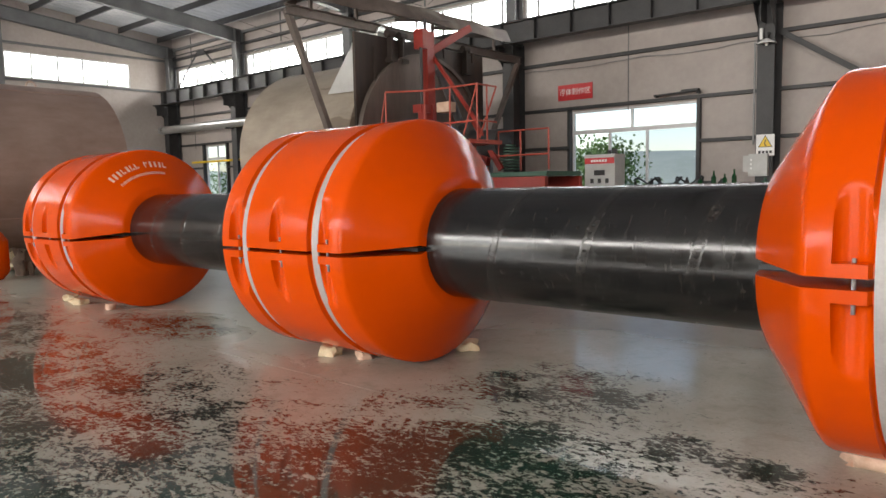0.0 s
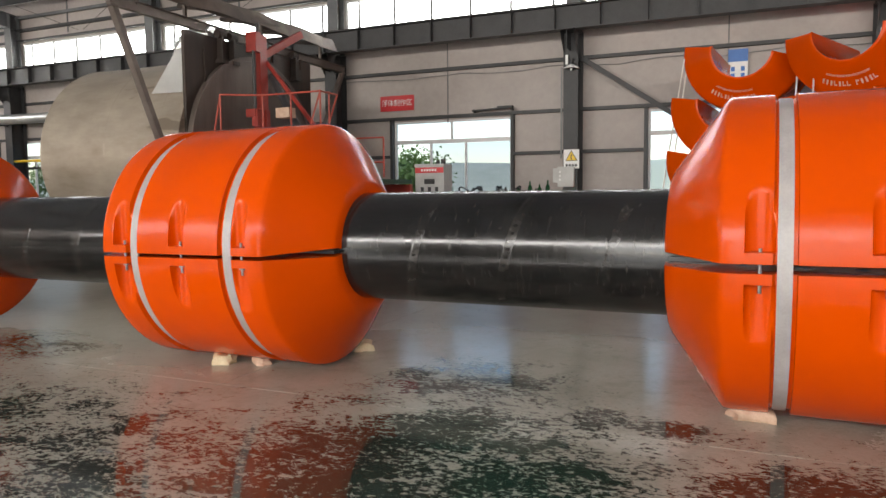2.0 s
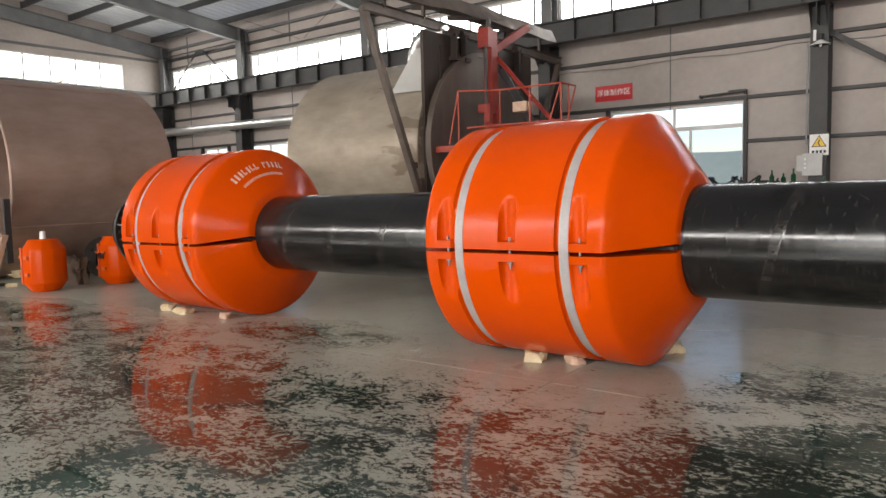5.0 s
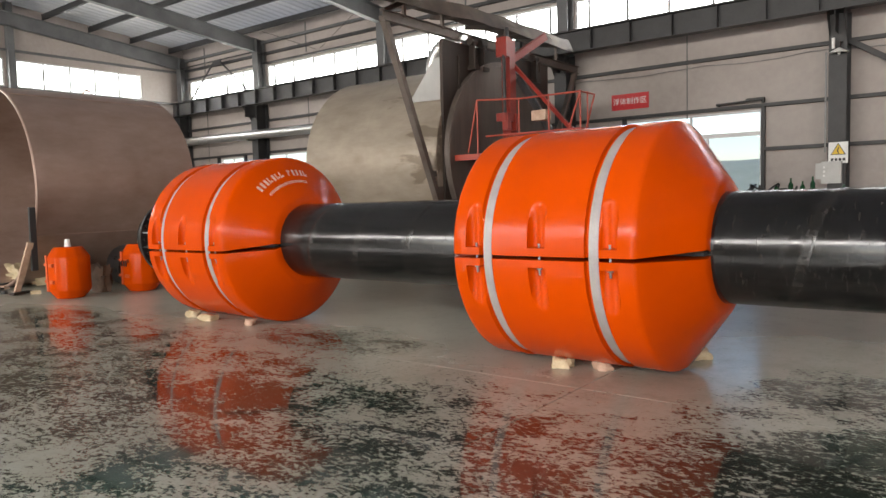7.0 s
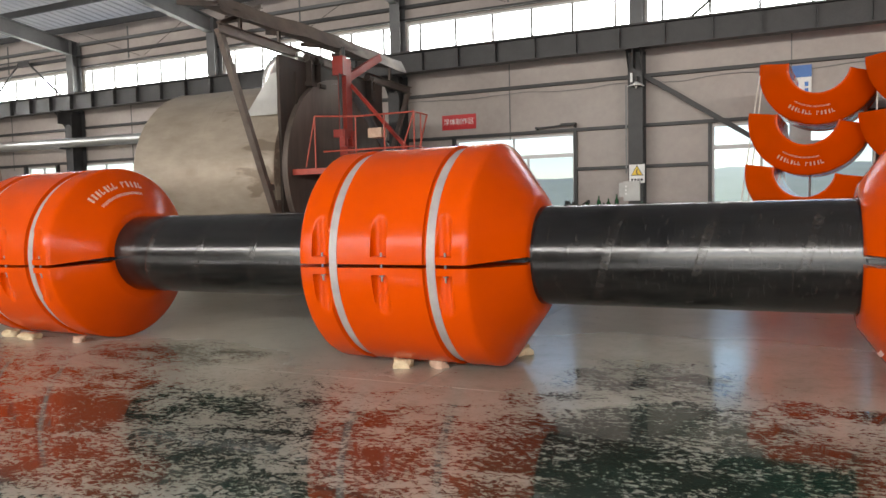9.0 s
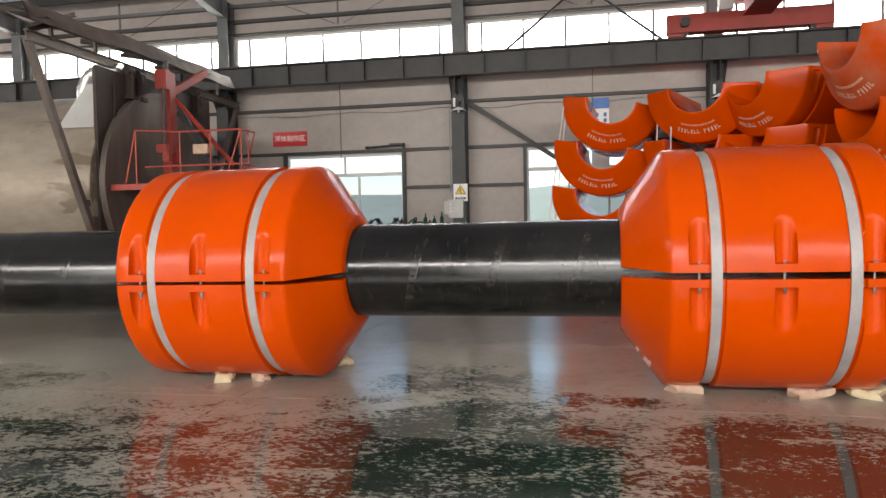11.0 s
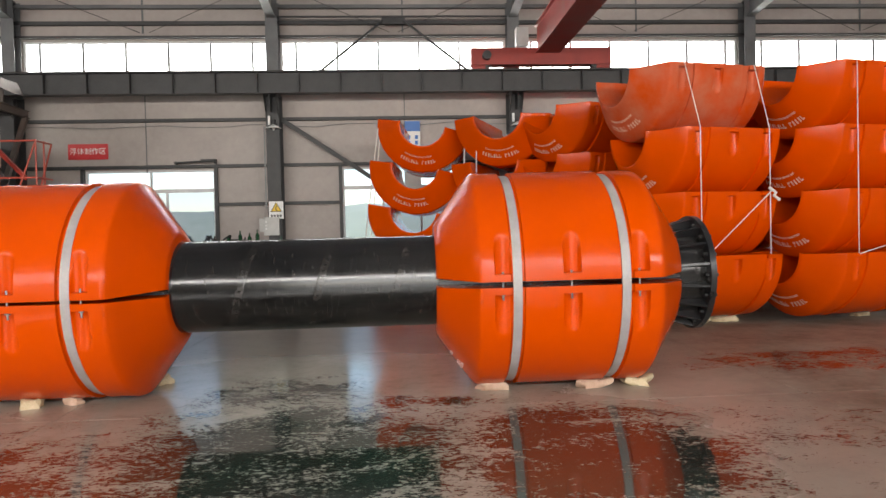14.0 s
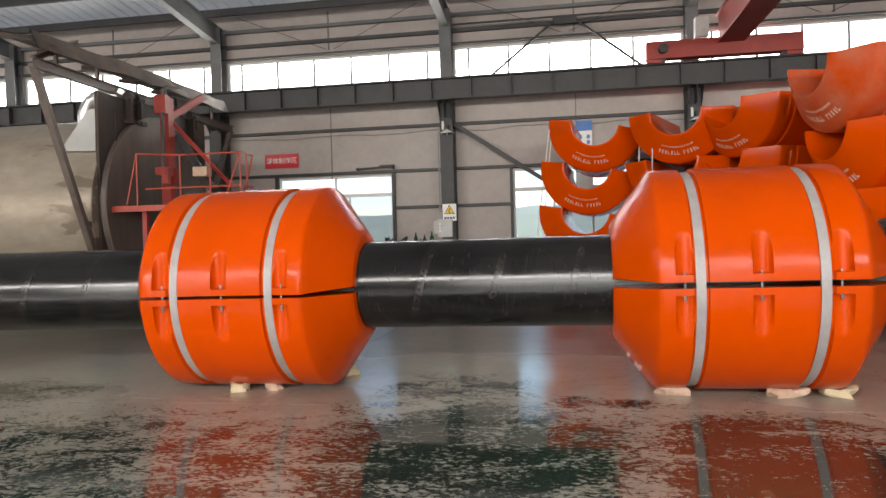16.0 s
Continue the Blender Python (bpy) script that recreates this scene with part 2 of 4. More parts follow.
M_WHITE = varied("white_board", (0.72, 0.72, 0.7), (0.82, 0.82, 0.8), 4, 60, (0.4, 0.5))
M_YELLOW = varied("yellow_warning_paint", (0.75, 0.48, 0.02), (0.82, 0.55, 0.03), 5, 60, (0.4, 0.5))
M_BLACK = varied("black_print", (0.012, 0.012, 0.012), (0.025, 0.025, 0.025), 5, 60, (0.4, 0.6))
M_BLUE = varied("blue_print", (0.03, 0.13, 0.42), (0.05, 0.18, 0.5), 5, 60, (0.4, 0.5))
M_CREAM = varied("cream_stone_block", (0.42, 0.32, 0.18), (0.64, 0.54, 0.37), 9, 70, (0.7, 0.9), bump=0.5, distance=0.01)
M_TIMBER = varied("raw_timber_block", (0.38, 0.24, 0.165), (0.54, 0.38, 0.28), 12, 80, (0.6, 0.8))
M_ROPE = varied("white_nylon_rope", (0.6, 0.56, 0.5), (0.78, 0.75, 0.7), 30, 200, (0.7, 0.85))
M_DUCT = varied("bright_metal_duct", (0.55, 0.55, 0.54), (0.68, 0.68, 0.67), 2, 30, (0.25, 0.4), 0.85, 0.05)
M_GREEN = varied("green_machine_paint", (0.02, 0.07, 0.045), (0.04, 0.11, 0.07), 5, 50, (0.4, 0.55))
M_CABINET = varied("grey_cabinet_enamel", (0.42, 0.42, 0.4), (0.55, 0.55, 0.53), 4, 60, (0.4, 0.5))
M_LEAF = varied("foliage", (0.05, 0.11, 0.022), (0.12, 0.2, 0.05), 2, 15, (0.5, 0.7))
M_HILL = varied("hazy_fields", (0.38, 0.41, 0.31), (0.52, 0.54, 0.43), 0.05, 0.6, (0.85, 0.95))
M_YARD = varied("pale_yard_ground", (0.25, 0.23, 0.2), (0.34, 0.32, 0.28), 0.4, 6, (0.8, 0.95))
M_BOTTLE = varied("green_bottle_glass", (0.01, 0.05, 0.02), (0.02, 0.08, 0.03), 8, 60, (0.08, 0.15))


def pane_glass(name="window_glass", tint=(0.86, 0.9, 0.9)):
    a = Mat(name, rough=0.04)
    a.b.inputs["Transmission Weight"].default_value = 1.0
    a.b.inputs["IOR"].default_value = 1.05
    return a.out(tint, a.ramp(a.noise(3.0, 4), [(0.3, 0.02), (0.8, 0.12)]))


M_GLASS = pane_glass()
M_GLASS_DUSTY = pane_glass("dusty_window_glass", (0.5, 0.525, 0.565))


# ---- mesh tools ----
def add_box(bm, c, s, m=None, bevel=0.0):
    r = bmesh.ops.create_cube(bm, size=1.0)
    base = Matrix.Translation(c) @ Matrix.Diagonal((*s, 1))
    bmesh.ops.transform(bm, matrix=(m @ base) if m else base, verts=r["verts"])
    if bevel:
        edges = {e for v in r["verts"] for e in v.link_edges}
        bmesh.ops.bevel(bm, geom=list(edges), offset=bevel, segments=2, affect="EDGES", profile=0.6)


def along(p0, p1):
    d = Vector(p1) - Vector(p0)
    return Matrix.Translation((Vector(p0) + Vector(p1)) / 2) @ d.to_track_quat("Z", "Y").to_matrix().to_4x4(), d.length


def add_rod(bm, p0, p1, r, seg=10, r2=None):
    m, n = along(p0, p1)
    bmesh.ops.create_cone(bm, cap_ends=True, segments=seg, radius1=r, radius2=r if r2 is None else r2, depth=n, matrix=m)


def add_bar(bm, p0, p1, w, h, up=(0, 0, 1)):
    """A rectangular bar from p0 to p1; h is measured towards up."""
    d = (Vector(p1) - Vector(p0))
    z = d.normalized()
    x = Vector(up).cross(z).normalized() if abs(Vector(up).dot(z)) < 0.999 else Vector((1, 0, 0))
    y = z.cross(x)
    m = Matrix.Translation((Vector(p0) + Vector(p1)) / 2) @ Matrix((x, y, z)).transposed().to_4x4()
    add_box(bm, (0, 0, 0), (w, h, d.length), m)


def add_channel(bm, p0, p1, w, h, t=0.012, up=(0, 0, 1)):
    """An I section from p0 to p1."""
    d = (Vector(p1) - Vector(p0))
    z = d.normalized()
    x = Vector(up).cross(z).normalized() if abs(Vector(up).dot(z)) < 0.999 else Vector((1, 0, 0))
    y = z.cross(x)
    m = Matrix.Translation((Vector(p0) + Vector(p1)) / 2) @ Matrix((x, y, z)).transposed().to_4x4()
    add_box(bm, (0, 0, 0), (t, h - 2 * t, d.length), m)
    add_box(bm, (0, h / 2 - t / 2, 0), (w, t, d.length), m)
    add_box(bm, (0, -h / 2 + t / 2, 0), (w, t, d.length), m)


def sheet(bm, rings, close=False):
    """Quads between rows of points."""
    rows = [[bm.verts.new(p) for p in ring] for ring in rings]
    for a, b in zip(rows, rows[1:]):
        n = len(a)
        for i in range(n if close else n - 1):
            bm.faces.new((a[i], a[(i + 1) % n], b[(i + 1) % n], b[i]))
    return rows


def finish(bm, name, material, smooth=None):
    bmesh.ops.recalc_face_normals(bm, faces=bm.faces)
    me = bpy.data.meshes.new(name)
    bm.to_mesh(me)
    bm.free()
    me.materials.append(material)
    if smooth:
        for p in me.polygons:
            p.use_smooth = True
        me.set_sharp_from_angle(angle=radians(smooth))
    return me


def part(name, bm, material, parent, label="", smooth=None):
    ob = new(name, finish(bm, name, material, smooth))
    if parent:
        ob.parent = parent
    return tagged(ob, label)


def thing(name, label, category, m=None, group="", kind=""):
    ob = new(name)
    ob.empty_display_size = 0.1
    if m:
        ob.matrix_basis = m
    return tagged(ob, label, category, group, kind)


def single(name, bm, material, label, category, group="", kind="", smooth=None):
    return tagged(new(name, finish(bm, name, material, smooth)), label, category, group, kind)


def boxes(*specs):
    bm = bmesh.new()
    for c, s in specs:
        add_box(bm, c, s)
    return bm


# ---- the hall ----
COLS = (-19.95, -14.2, -8.3, -2.43, 3.2, 8.97, 14.75)
ground = single("ground", boxes(((0, 0, FZ - 0.35), (900, 900, 0.1))), M_YARD, "pale dusty yard ground outside the hall", "ground", kind="structure")
floor = single("floor", boxes((((WE + WW) / 2, (WN + WS) / 2, FZ - 0.17), (WE - WW + 0.6, WN - WS + 0.6, 0.3))), M_JOINT, "wet worn concrete workshop floor with green paint traces", "floor", kind="structure")


def wall_y(name, y, t, holes):
    """A wall along x at y with rectangular holes (x0, x1, z0, z1)."""
    xs = sorted({WW - t, WE + t, *[v for h in holes for v in h[:2]]})
    bm = bmesh.new()
    for x0, x1 in zip(xs, xs[1:]):
        cuts = sorted((h[2], h[3]) for h in holes if h[0] < (x0 + x1) / 2 < h[1])
        z = FZ - 0.3
        for z0, z1 in cuts + [(EAVE + 0.1, None)]:
            if z0 - z > 1e-3:
                add_box(bm, ((x0 + x1) / 2, y, (z + z0) / 2), (x1 - x0, t, z0 - z))
            z = z1
    return single(name, bm, M_PANEL, "off-white sandwich panel wall with grey joints", "wall", kind="structure")


STRIP = (5.13, 5.95)
WIN1, WIN2, WIN3 = (-6.86, -3.89, 0.95, 2.94), (-0.92, 2.1, 0.95, 2.94), (-22.7, -21.2, 0.95, 2.94)
WIN4 = (-20.5, -17.6, 0.95, 2.94)
strips = [(WW + 0.35, COLS[0] - 0.13, *STRIP)] + [(a + 0.14, b - 0.14, *STRIP) for a, b in zip(COLS, COLS[1:])] + [(COLS[-1] + 0.125, WE - 0.3, *STRIP)]
wall_y("wall_north", WN + 0.05, 0.1, strips + [WIN1, WIN2, WIN3, WIN4])
# the two floor-level openings belong to the added gate fill lights
wall_y("wall_south", WS - 0.05, 0.1, strips + [(-3.6, 5.6, FZ, 4.4), (-18.1, -11.9, FZ, 4.4)])


def wall_x(name, x, t, holes):
    ys = sorted({WS, WN, *[v for h in holes for v in h[:2]]})
    bm = bmesh.new()
    for y0, y1 in zip(ys, ys[1:]):
        z = FZ - 0.3
        for z0, z1 in sorted((h[2], h[3]) for h in holes if h[0] < (y0 + y1) / 2 < h[1]) + [(RIDGE + 0.1, None)]:
            add_box(bm, (x, (y0 + y1) / 2, (z + z0) / 2), (t, y1 - y0, z0 - z))
            z = z1
    return single(name, bm, M_PANEL, "off-white sandwich panel gable wall", "wall", kind="structure")


WESTWIN = [(9.5, 13.75, 5.16, 6.04), (4.6, 9.15, 5.16, 6.04), (-0.5, 4.3, 5.16, 6.04)]
wall_x("wall_west", WW - 0.05, 0.1, WESTWIN)
wall_x("wall_east", WE + 0.05, 0.1, [])

# roof: two slopes of ribbed sheet
bm = bmesh.new()
for y0, z0, y1, z1 in ((WN + 0.3, EAVE, RIDGE_Y, RIDGE), (RIDGE_Y, RIDGE, WS - 0.3, EAVE - 0.1)):
    rings = []
    for y, z in ((y0, z0), (y1, z1)):
        ring, x = [], WW - 0.3
        while x < WE + 0.3:
            ring += [(x, y, z), (x + 0.21, y, z), (x + 0.24, y, z + 0.03), (x + 0.28, y, z + 0.03)]
            x += 0.31
        rings.append(ring)
    sheet(bm, rings)
bmesh.ops.solidify(bm, geom=bm.faces[:], thickness=0.05)
single("ceiling", bm, M_ROOF, "white ribbed steel roof sheeting", "ceiling", kind="structure")


def roof_z(y):
    return EAVE + (WN - y) / (WN - RIDGE_Y) * (RIDGE - EAVE) if y > RIDGE_Y else RIDGE - (RIDGE_Y - y) / (RIDGE_Y - WS) * (RIDGE - EAVE)


# purlins under the sheet
y = WN - 0.6
while y > WS:
    bm = bmesh.new()
    add_channel(bm, (WW, y, roof_z(y) - 0.14), (WE, y, roof_z(y) - 0.14), 0.07, 0.18, 0.01)
    single("roof_purlin", bm, M_STEEL, "dark steel purlin under the roof sheet", "purlin", "roof purlins", "structure")
    y -= 1.5
# rafters on each column line
for x in (WW + 0.25, *COLS):
    bm = bmesh.new()
    for ya, yb in ((WN - 0.2, RIDGE_Y), (RIDGE_Y, WS + 0.2)):
        add_channel(bm, (x, ya, roof_z(ya) - 0.5 - (0.1 if ya > 0 else 0)), (x, yb, roof_z(yb) - 0.46), 0.2, 0.44, 0.02)
    single("rafter", bm, M_RAFTER, "grey painted steel roof rafter", "rafter", "roof rafters", "structure")

# columns
for x in (WW + 0.25, *COLS):
    col = thing("steel_column", "dark grey steel H column with bracket", "column", pose(x, WN - 0.3, 0), "columns along the wall", "structure")
    bm = bmesh.new()
    add_box(bm, (0, 0, 2.23), (0.012, 0.46, 4.78))
    add_box(bm, (0, -0.236, 2.23), (0.31, 0.016, 4.78))
    add_box(bm, (0, 0.236, 2.23), (0.31, 0.016, 4.78))
    part("shaft", bm, M_STEEL, col)
    bm = bmesh.new()
    add_box(bm, (0, 0.06, 5.7), (0.012, 0.3, 2.2))
    add_box(bm, (0, -0.09, 5.7), (0.28, 0.016, 2.2))
    add_box(bm, (0, 0.21, 5.7), (0.28, 0.016, 2.2))
    part("upper_shaft", bm, M_RAFTER, col)
    bm = bmesh.new()
    for w in (-0.14, 0.14):
        sheet(bm, [[(w, -0.25, 4.54), (w, -0.62, 4.54)], [(w, -0.25, 4.07), (w, -0.5, 4.37)]])
    add_box(bm, (0, -0.42, 4.54), (0.3, 0.5, 0.03))
    add_box(bm, (0, -0.42, 4.34), (0.012, 0.38, 0.36))
    part("bracket", bm, M_STEEL, col)

# crane runway beam with stiffeners
beam = thing("crane_runway_beam", "dark grey crane runway beam with web stiffeners", "beam", pose(0, WN - 0.72, 0), kind="structure")
bm = bmesh.new()
add_channel(bm, (WW + 0.3, 0, 4.8), (WE, 0, 4.8), 0.26, 0.49, 0.018)
part("girder", bm, M_STEEL, beam)
bm = bmesh.new()
add_box(bm, ((WW + WE) / 2, 0, 5.065), (WE - WW - 0.4, 0.06, 0.04))
part("rail", bm, M_RUST, beam, "rusty crane rail")
stiff = boxes(((0, -0.068, 4.8), (0.012, 0.115, 0.45)))
me = finish(stiff, "stiffener", M_STEEL)
x = WW + 0.7
while x < WE:
    ob = new("stiffener", me)
    ob.parent, ob.location = beam, (x, 0, 0)
    x += 0.93

# girts
for z in (4.09, 3.01, 2.11):
    for a, b in zip((WW, *COLS), (*COLS, WE)):
        spans = [(a + 0.13, b - 0.13)]
        if z < 2.9:
            for w in (WIN1, WIN2, WIN3, WIN4):
                spans = [s for s0, s1 in spans for s in ((s0, min(s1, w[0] - 0.06)), (max(s0, w[1] + 0.06), s1)) if s[1] - s[0] > 0.05] if any(s0 < w[0] < s1 for s0, s1 in spans) else spans
        for s0, s1 in spans:
            bm = bmesh.new()
            add_box(bm, ((s0 + s1) / 2, WN - 0.06, z), (s1 - s0, 0.11, 0.07))
            single("wall_girt", bm, M_STEEL, "dark steel wall girt", "girt", "wall girts", "structure")
for z in (6.02, 6.34, 6.72):
    bm = bmesh.new()
    add_box(bm, ((WW + WE) / 2, WN - 0.07, z), (WE - WW, 0.12, 0.05 if z < 6.1 else 0.08))
    single("wall_girt", bm, M_STEEL if z < 6.5 else M_RAFTER, "steel eaves girt", "girt", "wall girts", "structure")
# panel joints: thin cover strips
for x in (-23.4, -17.8, -11.4, -5.45, 0.6, 6.3, 12.0):
    bm = boxes(((x, WN - 0.006, 3.9), (0.022, 0.012, 2.05)), ((x, WN - 0.006, 6.6), (0.04, 0.03, 0.95)))
    single("trim", bm, M_RAFTER, "grey panel joint strip", "trim", kind="structure")

# knee braces beside the columns
for x, x2, z2 in ((-2.43, 0.55, 2.15),):
    bm = bmesh.new()
    add_bar(bm, (x + 0.15, WN - 0.22, 4.06), (x2, WN - 0.22, z2), 0.08, 0.1)
    single("diagonal_brace", bm, M_STEEL, "dark diagonal steel wall brace", "brace", kind="structure")
for a, b in ((-2.43, 3.2), (WW + 0.25, COLS[0])):
    c = (a + b) / 2
    bm = bmesh.new()
    add_rod(bm, (c - 0.25, WN - 0.3, 6.32), (c - 1.75, WN - 0.3, 5.14), 0.03, 8)
    add_rod(bm, (c + 0.25, WN - 0.3, 6.32), (c + 1.75, WN - 0.3, 5.14), 0.03, 8)
    add_box(bm, (c, WN - 0.3, 6.33), (0.55, 0.012, 0.16))
    add_rod(bm, (a, WN - 0.3, 6.42), (b, WN - 0.3, 6.42), 0.025, 8)
    single("sway_brace", bm, M_STEEL, "dark steel sway brace before the high windows", "brace", kind="structure")
for a, b in zip(COLS, COLS[1:]):
    c = (a + b) / 2
    bm = bmesh.new()
    for s in (-1, 1):
        add_rod(bm, (c + s * 0.1, WN - 0.16, 6.1), (c + s * 2.3, WN - 0.5, 6.95), 0.008, 6)
    single("tie_rod", bm, M_STEEL, "thin steel tie rods below the eaves", "rod", "tie rods", "structure")


def glazing(name, m, w, h, mullions, transom=None, depth=0.06, label="white framed window with clear panes"):
    """A window in the plane x-z, its lower left corner at m."""
    win = thing(name, label, "window", m, kind="structure")
    f = 0.05
    bm = boxes(((w / 2, 0, f / 2), (w, depth, f)), ((w / 2, 0, h - f / 2), (w, depth, f)), ((f / 2, 0, h / 2), (f, depth, h - 2 * f)), ((w - f / 2, 0, h / 2), (f, depth, h - 2 * f)))
    frame_part = part("window_frame", bm, M_FRAME, win)
    for x in mullions:
        part("mullion", boxes(((x, -0.01, (transom or h) / 2), (0.05, depth * 0.8, (transom or h) - 2 * f))), M_FRAME if transom else M_MULL, win)
    if transom:
        part("transom", boxes(((w / 2, -0.01, transom), (w - 2 * f, depth, 0.09))), M_FRAME, win)
        part("mullion", boxes(((w * 0.5, 0, (transom + h) / 2), (0.05, depth * 0.8, h - transom - f))), M_FRAME, win)
    xs = [f, *mullions, w - f]
    for x0, x1 in zip(xs, xs[1:]):
        pane = part("pane", boxes((((x0 + x1) / 2, 0.01, (transom or h) / 2), (x1 - x0, 0.006, (transom or h) - 2 * f))), M_GLASS_DUSTY if transom and x0 > f * 1.5 else M_GLASS, win)
        pane.visible_shadow = False
    if transom:
        pane = part("pane", boxes(((w / 2, 0.01, (transom + h) / 2), (w - 2 * f, 0.006, h - transom - f))), M_GLASS, win)
        pane.visible_shadow = False
    return win


for n, (x0, x1, z0, z1) in enumerate(strips):
    w = x1 - x0
    k = max(1, round(w / 0.97))
    off = 0.36
    glazing(f"window_{n + 1}", pose(x0, WN + 0.05, z0), w, z1 - z0, [off + i * 0.97 for i in range(k) if off + i * 0.97 < w - 0.2], label="high strip window with white mullions")
for n, (x0, x1, z0, z1) in enumerate((WIN1, WIN2, WIN3, WIN4)):
    w = x1 - x0
    glazing(f"window_{n + 20}", pose(x0, WN + 0.05, z0), w, z1 - z0, [w * 0.32, w * 0.62] if w > 2 else [w * 0.5], 1.5, label="white sliding window with a top light")
    bm = boxes(((x0 - 0.035, WN - 0.05, (z0 + z1) / 2), (0.07, 0.12, z1 - z0 + 0.1)), ((x1 + 0.035, WN - 0.05, (z0 + z1) / 2), (0.07, 0.12, z1 - z0 + 0.1)))
    single("trim", bm, M_STEEL, "dark steel window jambs", "trim", kind="structure")
for n, (y0, y1, z0, z1) in enumerate(WESTWIN):
    glazing(f"window_{n + 30}", pose(WW - 0.05, y0, z0, 0, 0, 90), y1 - y0, z1 - z0, [(y1 - y0) * i / 5 for i in range(1, 5)], label="high strip window in the gable wall")
for z in (5.1, 6.3):
    single("wall_girt", boxes(((WW + 0.05, (WN + WS) / 2, z), (0.1, WN - WS - 0.4, 0.07))), M_RAFTER, "grey steel gable girt", "girt", "wall girts", "structure")
for y in (9.33, 4.45):
    single("gable_post", boxes(((WW + 0.12, y, 3.9), (0.2, 0.2, 7.8))), M_RAFTER, "grey steel gable post", "column", "gable posts", "structure")

# bright duct along the wall
duct = thing("duct", "shiny metal duct hung along the wall", "duct")
bm = bmesh.new()
add_rod(bm, (-25.6, WN - 0.62, 3.62), (-10.6, WN - 0.62, 3.5), 0.15, 24)
part("pipe", bm, M_DUCT, duct, smooth=40)
for x in (-19.97, -14.25):
    part("hanger", boxes(((x, WN - 0.6, 3.4), (0.08, 0.5, 0.04))), M_STEEL, duct)
duct2 = single("yellow_gas_pipe", (lambda b: (add_rod(b, (-23.0, WN - 0.4, 2.32), (-11.0, WN - 0.4, 2.32), 0.04, 10), b)[1])(bmesh.new()), M_YELLOW, "thin yellow gas pipe along the wall", "pipe", smooth=40)


# ---- the floats and the pipe ----
R, HC, HE, RE, RP = 0.92, 0.724, 1.05, 0.47, 0.402
PIPE_Y, YAW, PIPE_Z, SLOPE = 4.851, -0.012, 0.874, 0.0042


def half_shell(R, HC, HE, RE, ch, gap, pockets=(-0.545, 0.0, 0.545), strap=0.433, band=0.054, back=True):
    """The upper half of a float: a surface of revolution about x with strap grooves and bolt pockets at its cut."""
    w, e = 0.068, 0.004
    s = {-HE, -HE + 0.012, HE - 0.012, HE, -HC, HC, -HC - 0.02, HC + 0.02, -HC + 0.02, HC - 0.02}
    s |= {-HE + (HE - HC) * i / 5 for i in range(1, 5)} | {HE - (HE - HC) * i / 5 for i in range(1, 5)}
    for p in pockets:
        s |= {p + w * k / 6 for k in range(-6, 7)} | {p - w - e, p + w + e}
    for q in (-strap, strap):
        s |= {q - band - e, q - band, q + band, q + band + e, q}
    s = sorted(s)
    s = [a for i, a in enumerate(s) if i == 0 or a - s[i - 1] > 0.0015]
    led = math.asin(0.055 / R)
    th = [0, led * 0.5, led, led + 0.006] + [led + 0.006 + (radians(30) - led) * i / 16 for i in range(1, 17)]
    th += [th[-1] + (math.pi / 2 - th[-1]) * i / 12 for i in range(1, 13)]
    th += [math.pi - a for a in reversed(th[:-1])]

    def radius(a):
        b = abs(a)
        if b > HC + 0.02:
            k = (b - HC - 0.02) / (HE - HC - 0.02)
            r = (R - 0.022) + (RE - R + 0.022) * k
            if b > HE - 0.006:
                r -= 0.012
        elif b > HC - 0.02:
            k = (b - HC + 0.02) / 0.04
            r = R - 0.022 * k * k
        else:
            r = R
        if abs(b - strap) <= band + 1e-6:
            r -= 0.03
        return r

    rings = []
    for a in s:
        r = radius(a)
        ring = []
        for t in th:
            y, z = -r * math.cos(t), r * math.sin(t)
            for p in pockets:
                if abs(a - p) <= w + 1e-6 and min(t, math.pi - t) > led + 0.003:
                    lim = R - 0.045 - 0.036 * math.sqrt(max(0.0, 1 - ((a - p) / w) ** 2))
                    if y < -lim:
                        y = -lim
                    elif y > lim and back:
                        y = lim
            # the seam opens towards the end of the cone
            k = max(0.0, (abs(a) - HC) / (HE - HC))
            ring.append((a, y, z + gap + 0.016 * k * max(0.0, 1 - 2.5 * math.sin(t))))
        rings.append(ring)
    bm = bmesh.new()
    rows = sheet(bm, rings)
    arc = [math.pi * i / 20 for i in range(21)]
    inner = sheet(bm, [[(a, -ch * math.cos(t), ch * math.sin(t) + gap) for t in arc] for a in (s[0], s[-1])])
    # flat cut faces and end rings
    for i in (0, -1):
        bm.faces.new([row[i] for row in rows] + [inner[1][i], inner[0][i]])
    for k in (0, -1):
        bm.faces.new(rows[k] + list(reversed(inner[k])))
    return bm


